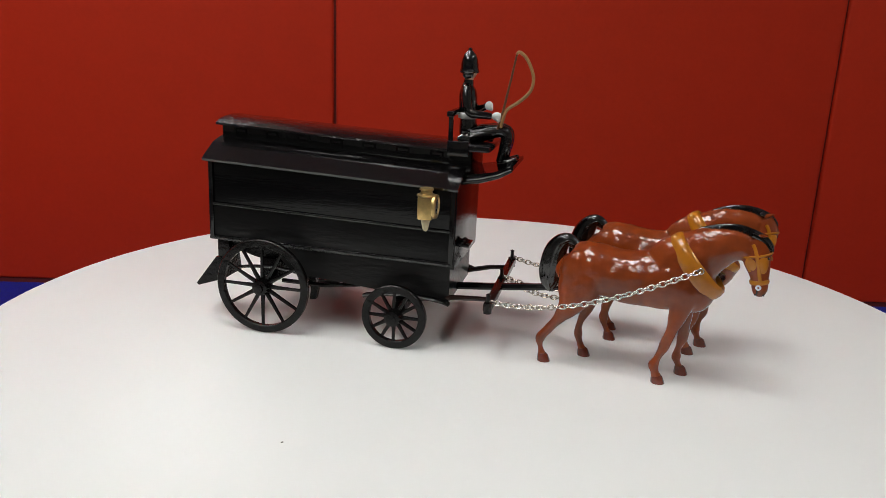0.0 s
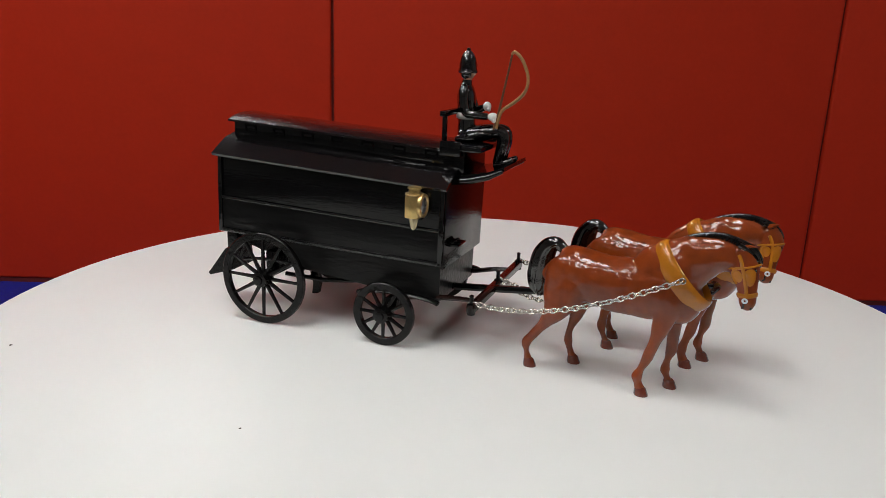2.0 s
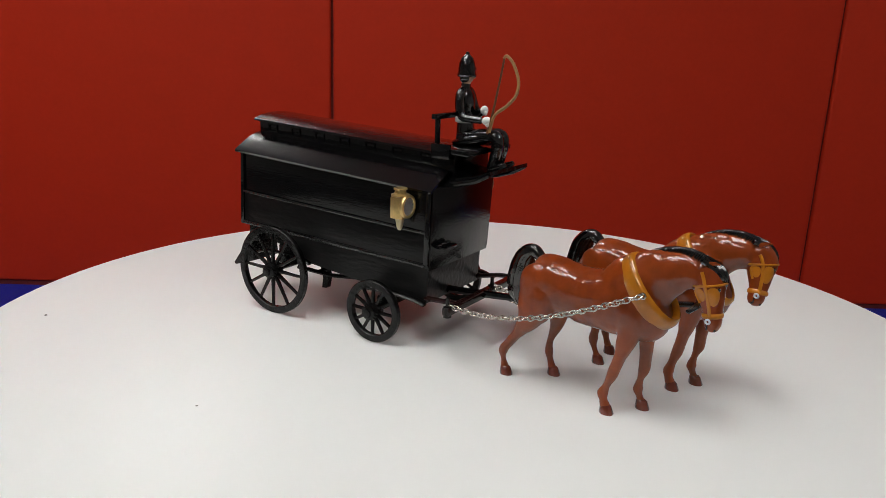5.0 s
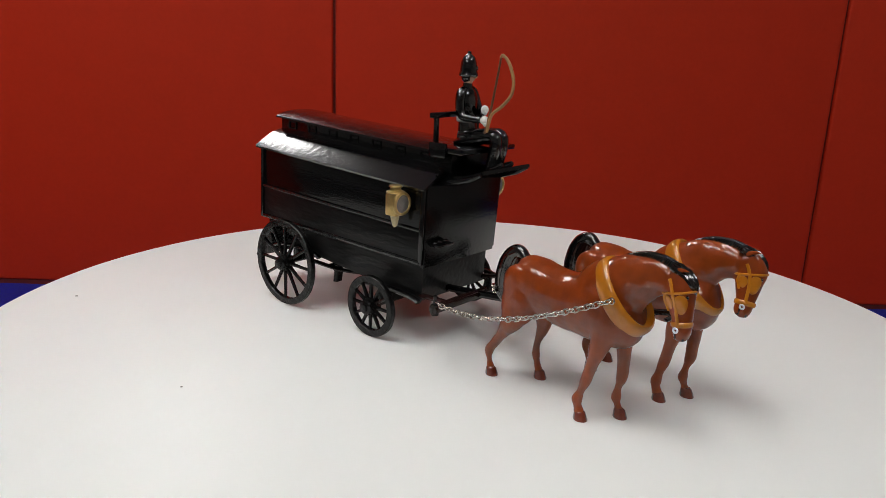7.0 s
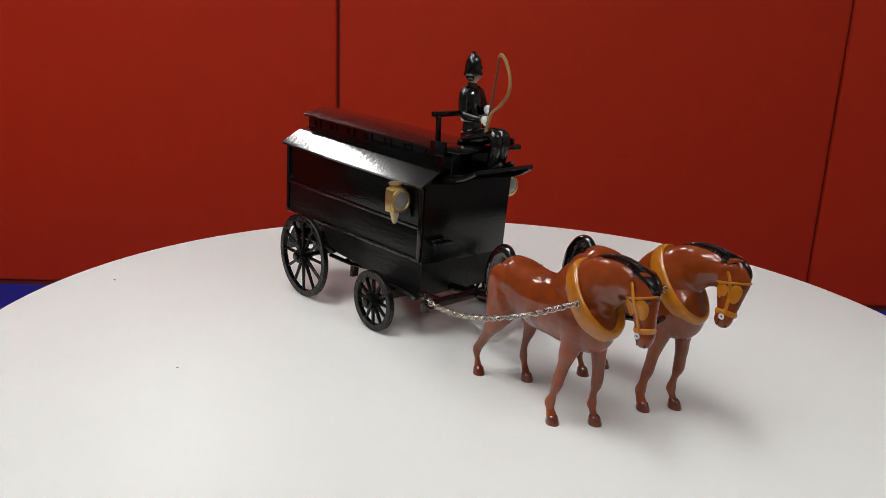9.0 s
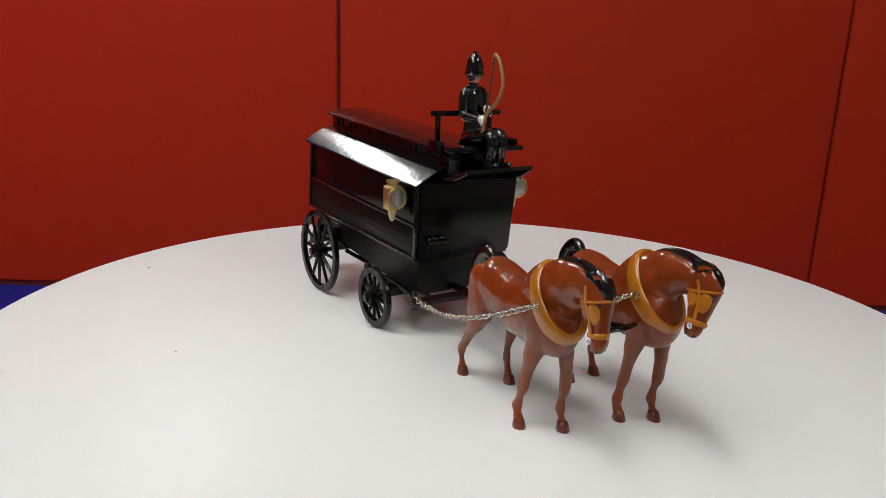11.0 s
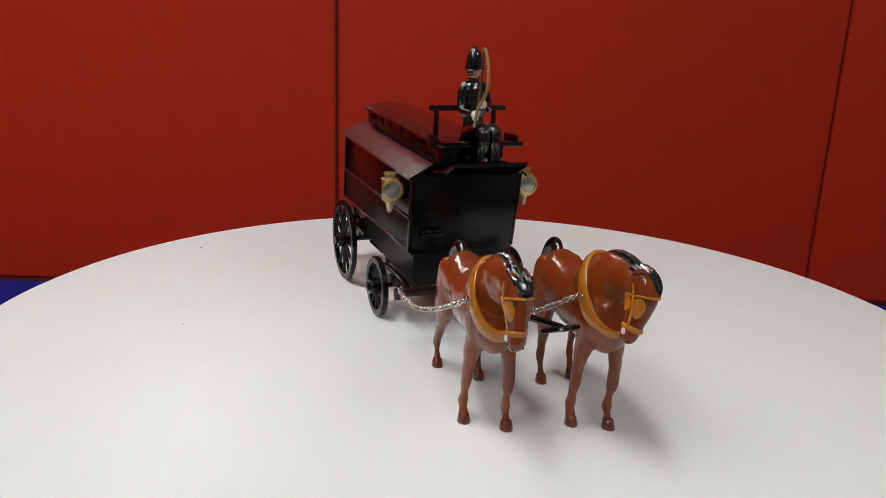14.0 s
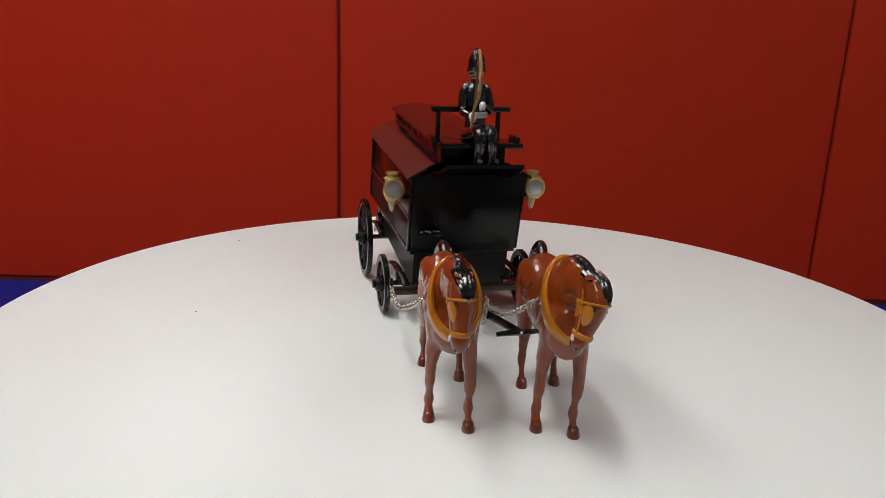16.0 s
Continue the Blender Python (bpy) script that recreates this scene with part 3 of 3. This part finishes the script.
    lash = smooth_path([(4.2, 0, 20.4, 0.5), (5.6, -0.2, 21.2, 0.6), (8.6, -0.5, 18.4, 0.62), (11.0, -0.8, 12.6, 0.6), (10.2, -0.8, 7.6, 0.62), (6.4, -0.5, 3.6, 0.66), (2.0, -0.2, 0.4, 0.6), (0.6, -0.3, -3.4, 0.6), (0.0, -0.3, -6.4, 0.5)], 5)
    part("lash", tube(bmesh.new(), lash, 8), M_WHIP, whip)
    mover(whip, WAGON_M @ pose(0.0472 + 0.0134, 0.0012 - 0.0050, 0.0756 + 0.0126))


# ---- the horses: x forward, origin on the table between the hooves ----
def yawed(rows, pivot, yaw):
    """Rows of points turned about the upright line through pivot."""
    c, s = math.cos(radians(yaw)), math.sin(radians(yaw))
    return [(pivot[0] + (p[0] - pivot[0]) * c - (p[1] - pivot[1]) * s, pivot[1] + (p[0] - pivot[0]) * s + (p[1] - pivot[1]) * c, *p[2:]) for p in rows]


def horse_shape(head, neck, legs, across):
    bm = bmesh.new()
    torso = [(-22.2, 0, 40, 3.5, 3.0), (-20.5, 0, 38.5, 7, 6.3), (-16.5, 0, 38, 9.4, 8.2), (-11, 0, 37.6, 10.0, 8.6), (-4, 0, 37.0, 9.7, 8.2), (4, 0, 36.5, 10.0, 8.6), (11, 0, 37.0, 10.8, 8.6),
             (18, 0, 37.8, 11.6, 8.0), (24, 0, 36.8, 10.6, 7.4), (28.5, 0, 35.6, 8.2, 6.0), (31.0, 0, 35.4, 4.2, 3.4)]
    tube(bm, smooth_path(torso, 3), 28)
    tube(bm, smooth_path(neck, 3), 24)
    for k in (-1, 1):
        ball(bm, (-15.5, k * 5.6, 36.5), (6.6, 3.6, 8.8), u=18, v=12)
        ball(bm, (21.5, k * 4.9, 36.0), (5.4, 3.3, 8.6), u=18, v=12)
    tube(bm, smooth_path(head, 3), 20, side=across)
    for leg in legs:
        tube(bm, smooth_path(leg, 3), 14)
    return bm


def remeshed(ob, voxel, rounds):
    r = ob.modifiers.new("remesh", "REMESH")
    r.mode, r.voxel_size, r.use_smooth_shade = "VOXEL", voxel, True
    s = ob.modifiers.new("smooth", "SMOOTH")
    s.factor, s.iterations = 0.5, rounds
    tex = bpy.data.textures.new("cast_surface", "CLOUDS")
    tex.noise_scale, tex.noise_depth = 0.0075, 1
    d = ob.modifiers.new("cast_relief", "DISPLACE")
    d.texture, d.strength, d.mid_level, d.texture_coords = tex, 0.0011, 0.5, "LOCAL"
    return ob


FORE_R = [(21.5, -4.2, 33, 4.8, 3.4), (20.6, -5.4, 27, 3.3, 2.6), (19.0, -5.9, 20, 2.05, 1.8), (17.2, -6, 14.6, 1.95, 1.8), (15.6, -6, 10.2, 1.15, 1.1), (14.5, -6, 6.6, 1.8, 1.65), (14.9, -6, 4.4, 1.25, 1.2), (15.7, -6, 2.2, 1.7, 1.6)]
FORE_L = [(21.5, 4.2, 33, 4.8, 3.4), (22.1, 5.4, 27, 3.2, 2.6), (22.2, 5.9, 20, 2.1, 1.8), (22.2, 6, 14.6, 1.95, 1.8), (21.3, 6, 10.2, 1.15, 1.1), (20.8, 6, 6.6, 1.8, 1.65), (21.4, 6, 4.4, 1.25, 1.2), (22.3, 6, 2.2, 1.7, 1.6)]
HIND_R = [(-13.5, -4.6, 36, 8.6, 4.6), (-15.2, -5.6, 29, 7.2, 3.8), (-17.6, -6, 23, 4.0, 2.7), (-21.4, -6, 17.4, 2.0, 1.8), (-24.6, -6, 13, 1.5, 1.4), (-27.2, -6, 8.6, 1.95, 1.6), (-26.9, -6, 5.6, 1.25, 1.2), (-26.0, -6, 2.2, 1.7, 1.6)]
HIND_L = [(-13.5, 4.6, 36, 8.6, 4.6), (-13.8, 5.6, 29, 7.0, 3.8), (-13.0, 6.2, 23, 3.9, 2.7), (-13.8, 6.4, 17.4, 2.0, 1.8), (-15.3, 6.4, 13, 1.5, 1.4), (-15.8, 6.4, 8.6, 1.95, 1.6), (-15, 6.4, 5.6, 1.25, 1.2), (-13.6, 6.4, 2.2, 1.7, 1.6)]
HIND_R2 = [(-13.5, -4.6, 36, 8.6, 4.6), (-13.4, -5.4, 29, 7.0, 3.8), (-12.2, -5.6, 23, 3.9, 2.7), (-12.4, -5.7, 17.4, 2.0, 1.8), (-13.4, -5.7, 13, 1.5, 1.4), (-13.7, -5.7, 8.6, 1.95, 1.6), (-13, -5.7, 5.6, 1.25, 1.2), (-11.6, -5.7, 2.2, 1.7, 1.6)]
FORE_R2 = [(p[0] + 2.0 * min(1, (33 - p[2]) / 25), *p[1:]) for p in FORE_R]
FORE_L2 = [(p[0] - 1.0 * min(1, (33 - p[2]) / 25), p[1] - 0.8 * min(1, (33 - p[2]) / 25), *p[2:]) for p in FORE_L]
NECK_A = [(9.5, 0, 40.0, 6.0, 5.6), (15, 0, 43.0, 9.2, 6.8), (22.3, 0, 46.4, 10.2, 6.6), (28.4, 0, 50.6, 8.2, 4.8), (34, 0, 53.0, 6.2, 4.0), (39.6, 0, 53.4, 4.8, 3.5)]
HEAD_A = [(40.2, 0, 56.4, 3.0, 2.7), (41.8, 0, 53.8, 4.6, 3.6), (42.8, -0.2, 50.3, 4.8, 3.8), (43.8, -0.5, 46, 3.7, 3.0), (44.6, -0.8, 41.8, 2.8, 2.5), (45.0, -1, 38.8, 2.6, 2.5), (44.9, -1, 36.8, 1.8, 1.9)]
NECK_B = [(7.5, 0, 40.0, 6.0, 5.6), (13, 0, 43.0, 9.2, 6.8), (20, 0, 46.4, 10.2, 6.6), (25.4, 0.3, 50.4, 8.0, 4.7), (31, 0.9, 52.6, 6.2, 4.0), (36.3, 1.6, 52.6, 4.8, 3.5)]
HEAD_B = [(37.2, 1.6, 55.6, 3.0, 2.7), (39.0, 1.9, 52.8, 4.6, 3.6), (39.6, 1.4, 49.4, 4.7, 3.8), (39.4, 0.2, 45.2, 3.6, 3.0), (38.9, -1.0, 41.2, 2.8, 2.5), (38.4, -1.8, 38.6, 2.6, 2.5), (38.0, -2.2, 37.0, 1.8, 1.9)]
MANE_A = [(19.5, 0, 55.0), (25, 0, 58.2), (31, 0, 60.0), (36.5, 0, 60.2), (41.2, 0, 58.9), (44.8, 0, 57.2), (47.0, 0, 54.2), (47.5, -0.2, 51.4)]
MANE_B = [(16.5, 0, 54.2), (22, 0.2, 57.6), (27.5, 0.7, 59.4), (33, 1.2, 59.6), (37.6, 1.7, 58.4), (41.0, 1.8, 56.8), (43.4, 1.8, 53.8), (44.2, 1.8, 50.6)]


def build_horse(head, neck, legs, hooves, mane, at, label, collar_x, size, yaw, collar_r):
    pivot = head[0]
    head, mane = yawed(head, pivot, yaw), mane[:4] + yawed(mane[4:], pivot, yaw)
    across = (-math.sin(radians(yaw)), math.cos(radians(yaw)), 0)
    h = empty("toy_horse", label, "toy horse", "pair of toy horses")
    body = part("body", horse_shape(head, neck, legs, across), M_HORSE, h)
    remeshed(body, 0.0005, 5)
    rnd = random.Random(5)
    for x, y in hooves:
        bm = lathe(bmesh.new(), [(2.1, 0), (2.2, 0.4), (1.85, 1.9), (1.65, 2.7), (1.1, 3.2)], 18)
        for v in bm.verts:
            v.co.x = v.co.x * 1.15 + 0.5 * max(0, (2.6 - v.co.z) / 2.6)
        part("hoof", bm, M_HOOF, h, "darker brown hoof", at=pose(x / 1000, y / 1000, 0))
    # tail: a raised arch, then a hanging switch
    tail = smooth_path([(-17.4, 0, 45.4, 1.8, 1.6), (-20.3, 0, 47.2, 2.5, 2.1), (-23.0, 0, 46.2, 3.2, 2.6), (-25.2, 0, 42.8, 4.0, 3.1), (-26.2, 0, 38, 4.5, 3.5), (-26.6, 0, 33, 4.4, 3.4), (-26.4, 0, 29.2, 3.2, 2.6), (-26.2, 0, 26.6, 1.2, 1.0)], 5)
    bm = bmesh.new()
    tube(bm, tail, 20)
    for k in range(7):
        a = k * math.tau / 7 + 0.3
        tube(bm, [(p[0] + math.cos(a) * p[3] * 0.72, p[1] + math.sin(a) * p[4] * 0.72, p[2] + 0.25 * math.sin(i * 0.7 + k), p[3] * 0.34, p[4] * 0.34) for i, p in enumerate(tail)][2:], 6)
    part("tail", bm, M_HAIR, h, "black arched tail")
    # mane: a low black roll with slanting locks, then a forelock that ends in a point
    bm = bmesh.new()
    path = smooth_path([(*p, 1) for p in mane[:5]], 8)
    n = len(path)
    tube(bm, [(p[0], p[1], p[2] - 0.5, 0.5 + 0.5 * (i / n) ** 0.7, 0.45 + 0.6 * (i / n) ** 0.7) for i, p in enumerate(path)], 10)
    for i, p in enumerate(path[2:-1]):
        g = 0.45 + 0.55 * i / n
        for k in (-1, 1):
            tube(bm, [(p[0] + 0.5, p[1] + 0.1 * k, p[2] + 0.1 * g + rnd.uniform(-.1, .1), 0.4 * g, 0.45 * g), (p[0] + 0.1, p[1] + k * 1.05 * g, p[2] - 0.35, 0.55 * g, 0.55 * g),
                      (p[0] - 0.5 + rnd.uniform(-.2, .2), p[1] + k * 1.6 * g, p[2] - 1.6 * g - 0.4, 0.2, 0.2)], 6, side=(1, 0, 0))
    for w in (-1, -0.5, 0, 0.5, 1):
        lock = []
        for i, p in enumerate(mane[4:]):
            g = 1 - 0.75 * (i / 3) ** 1.5
            lock.append((p[0] - 0.2 - 0.5 * abs(w), p[1] + 2.1 * w * g + rnd.uniform(-.2, .2), p[2] - 0.7 - 0.3 * abs(w) + rnd.uniform(-.2, .2), (1.15 if i < 3 else 0.25) * (1 - 0.2 * abs(w)), 0.95 if i < 3 else 0.25))
        tube(bm, smooth_path(lock, 4), 8)
    part("mane", bm, M_HAIR, h, "black ridged mane and forelock")
    top = Vector(mane[4])
    for s in (-1, 1):
        ear = [(top.x - 0.2, top.y + s * 1.8, top.z - 2.0, 0.9, 0.7), (top.x + 1.4, top.y + s * 2.1, top.z - 1.2, 0.7, 0.5), (top.x + 2.8, top.y + s * 2.0, top.z - 1.0, 0.45, 0.35), (top.x + 4.0, top.y + s * 1.7, top.z - 1.2, 0.1, 0.1)]
        bm = tube(bmesh.new(), yawed(ear, top, yaw), 8)
        part("ear", bm, M_HORSE, h)
    # collar: a tilted oval ring round the foot of the neck
    c, ax = Vector((collar_x - 0.5, 0, 44.2)), Vector((0.62, 0, -0.79))
    ring = []
    for k in range(40):
        a = k * math.tau / 40
        p = c + ax * (collar_r * math.cos(a)) + Vector((0, 1, 0)) * ((7.0 + 0.2 * math.cos(a)) * math.sin(a))
        ring.append((*p, 1.25 + 0.35 * max(0, math.cos(a)), 3.3 + 0.5 * math.cos(a)))
    nrm = Vector((0, 1, 0)).cross(ax)
    part("collar", tube(bmesh.new(), ring, 12, side=tuple(nrm), closed=True), M_COLLAR, h, "tan orange padded collar")
    for s in (-1, 1):
        part("trace_ring", tube(bmesh.new(), [(collar_x + 2 + 0.9 * math.cos(a), s * 9.0, 44.8 + 0.9 * math.sin(a), 0.3) for a in np.linspace(0, math.tau, 12, endpoint=False)], 6, closed=True), M_STEEL, h, "bright metal ring")
    # bridle straps fitted round the head's sections
    H = [np.array(p, float) for p in smooth_path(head, 6)]

    n = len(H)

    def skin(i, a, grow):
        """A point over the head: i along it, a round it from its left side towards the jaw."""
        i = min(max(i, 1), n - 2)
        k = int(i)
        p = H[k] + (H[k + 1] - H[k]) * (i - k)
        s, u = frame_at(Vector((H[k + 1] - H[k - 1])[:3]), Vector(across))
        return Vector(p[:3]) + s * ((p[4] + grow) * math.cos(a)) + u * ((p[3] + grow) * math.sin(a))

    def pad(name, i, a, di, da, grow, label=""):
        """A domed oval of leather that follows the head."""
        bm = bmesh.new()
        rings = [[bm.verts.new(skin(i + di * r * math.cos(t), a + da * r * math.sin(t), grow * (1 - r ** 4) + (0.1 if r < 1 else -0.5))) for t in np.linspace(0, math.tau, 18, endpoint=False)] for r in (0.25, 0.6, 0.88, 0.97, 1.0)]
        bm.faces.new(rings[0])
        for A, B in zip(rings, rings[1:]):
            for k in range(18):
                bm.faces.new((A[k], A[(k + 1) % 18], B[(k + 1) % 18], B[k]))
        return part(name, bm, M_COLLAR, h, label)

    for nm, i, wide in (("noseband", n * 0.66, 0.8), ("browband", n * 0.3, 0.38)):
        d = Vector((H[int(i) + 1] - H[int(i) - 1])[:3])
        part(nm, tube(bmesh.new(), [(*skin(i, a, 0.15), 0.32, wide) for a in np.linspace(0, math.tau, 28, endpoint=False)], 8, side=tuple(d), closed=True), M_COLLAR, h)
    for s in (-1, 1):
        def on(a):
            return a if s > 0 else math.pi - a
        for nm, ends in (("cheek_strap", ((n * 0.08, on(0.15)), (n * 0.3, on(0.12)), (n * 0.5, on(0.1)), (n * 0.67, on(0.1)))), ("throat_strap", ((n * 0.3, on(0.1)), (n * 0.3, on(0.6)), (n * 0.4, on(1.0)), (n * 0.5, on(0.9))))):
            rows = [e for e in smooth_path([(*e, 0) for e in ends], 6)]
            part(nm, tube(bmesh.new(), [(*skin(i, a, 0.2), 0.58 if nm == "cheek_strap" else 0.42, 0.3) for i, a, _ in rows], 8), M_COLLAR, h)
        pad("blinker", n * 0.43, on(-0.3), n * 0.11, 0.5, 0.35, "orange leather blinker")
        pad("cheek_pad", n * 0.4, on(0.62), n * 0.085, 0.4, 0.2)
        c = skin(n * 0.74, on(0.3), 0.3)
        part("bit_ring", tube(bmesh.new(), [(c.x + 0.65 * math.cos(a), c.y, c.z + 0.65 * math.sin(a), 0.32) for a in np.linspace(0, math.tau, 14, endpoint=False)], 8, closed=True), M_WHITE, h, "white-painted bit ring")
        part("eye", ball(bmesh.new(), skin(n * 0.36, on(-0.75), -0.3), (0.6, 0.5, 0.6), u=10, v=8), M_HAIR, h, "black eye")
        part("nostril", ball(bmesh.new(), skin(n * 0.9, on(-0.6), -0.15), (0.4, 0.35, 0.55), u=8, v=6), M_DARKBROWN, h, "dark nostril")
        rows = smooth_path([(n * 0.97, on(0.9), 0), (n * 0.9, on(0.55), 0), (n * 0.8, on(0.5), 0)], 4)
        part("mouth_line", tube(bmesh.new(), [(*skin(i, a, 0.0), 0.28, 0.2) for i, a, _ in rows], 6), M_DARKBROWN, h, "dark line of the mouth")
    mover(h, at)
    h.scale = size
    return h


# ---- chains ----
def link_mesh():
    bm = bmesh.new()
    pts = []
    for k in range(14):
        a = k * math.tau / 14
        pts.append((1.35 * math.cos(a), 0.92 * math.sin(a), 0, 0.27))
    tube(bm, pts, 6, side=(0, 0, 1), closed=True)
    bmesh.ops.scale(bm, vec=(0.001,) * 3, verts=bm.verts)
    bmesh.ops.recalc_face_normals(bm, faces=bm.faces)
    me = bpy.data.meshes.new("link")
    bm.to_mesh(me)
    bm.free()
    me.materials.append(M_STEEL)
    me.polygons.foreach_set("use_smooth", [True] * len(me.polygons))
    return me


def build_chain(me, a, b, sag, side):
    """Links hang from the pin at a to the collar at b, both on the table in metres."""
    a, b = Vector(a), Vector(b)
    ch = empty("trace_chain", "bright metal trace chain between cross bar and collar", "chain", "trace chains")
    pts = []
    for k in range(201):
        s = k / 200
        p = a.lerp(b, s)
        p.z -= 4 * s * (1 - s) * sag * (1.25 - 0.5 * s)
        bulge = math.sin(math.pi * s) * side
        p += Vector((b.y - a.y, a.x - b.x, 0)).normalized() * bulge
        pts.append(p)
    pitch, run, k = 0.00192, 0.0, 0
    rnd = random.Random(3)
    for p, q in zip(pts, pts[1:]):
        run += (q - p).length
        if run >= pitch:
            run -= pitch
            d = (q - p).normalized()
            m = d.to_track_quat("X", "Z").to_matrix().to_4x4()
            tw = (45 if k % 2 else -45) + rnd.uniform(-16, 16)
            shared("link", me, ch, Matrix.Translation(p - a) @ m @ pose(0, 0, 0, tw))
            k += 1
    mover(ch, Matrix.Translation(a))


def build_chains():
    me = link_mesh()
    pin = [WAGON_M @ Vector((0.0638, y / 1000, 0.0235)) for y in (-33.6, -1.5, 28)]
    ring = [(NEAR_HORSE_M, -1, 0.0258), (NEAR_HORSE_M, 1, 0.0258), (FAR_HORSE_M, -1, 0.0221), (FAR_HORSE_M, 1, 0.0221)]
    for (m, s, x), p, sag in zip(ring, (pin[0], pin[1], pin[1], pin[2]), (0.0056, 0.012, 0.009, 0.009)):
        build_chain(me, p, m @ Vector((x, s * 0.0089, 0.0430)), sag, 0.001 * s * -1)


def motions():
    for ob, m in MOVERS:
        walk(ob, [(t, pose(*CENTRE, 0, 0, 0, a) @ m) for t, a in TURN_ROWS])


build_room()
build_partition()
build_ceiling_lights()
build_table()
build_wagon()
build_driver()
HOOVES_A = ((16.0, -6), (22.6, 6), (-25.8, -6), (-13.4, 6.4))
HOOVES_B = ((18.0, -6), (21.6, 5.2), (-11.4, -5.7), (-13.4, 6.4))
build_horse(HEAD_A, NECK_A, (FORE_R, FORE_L, HIND_R, HIND_L), HOOVES_A, MANE_A, NEAR_HORSE_M, "glossy chestnut toy horse with black tail and tan collar", 24.4, (0.985, 0.97, 0.96), 12, 12.0)
build_horse(HEAD_B, NECK_B, (FORE_R2, FORE_L2, HIND_R2, HIND_L), HOOVES_B, MANE_B, FAR_HORSE_M, "glossy chestnut toy horse with its head tucked in", 22.4, (1.02, 0.95, 0.975), 32, 12.6)
build_chains()
motions()
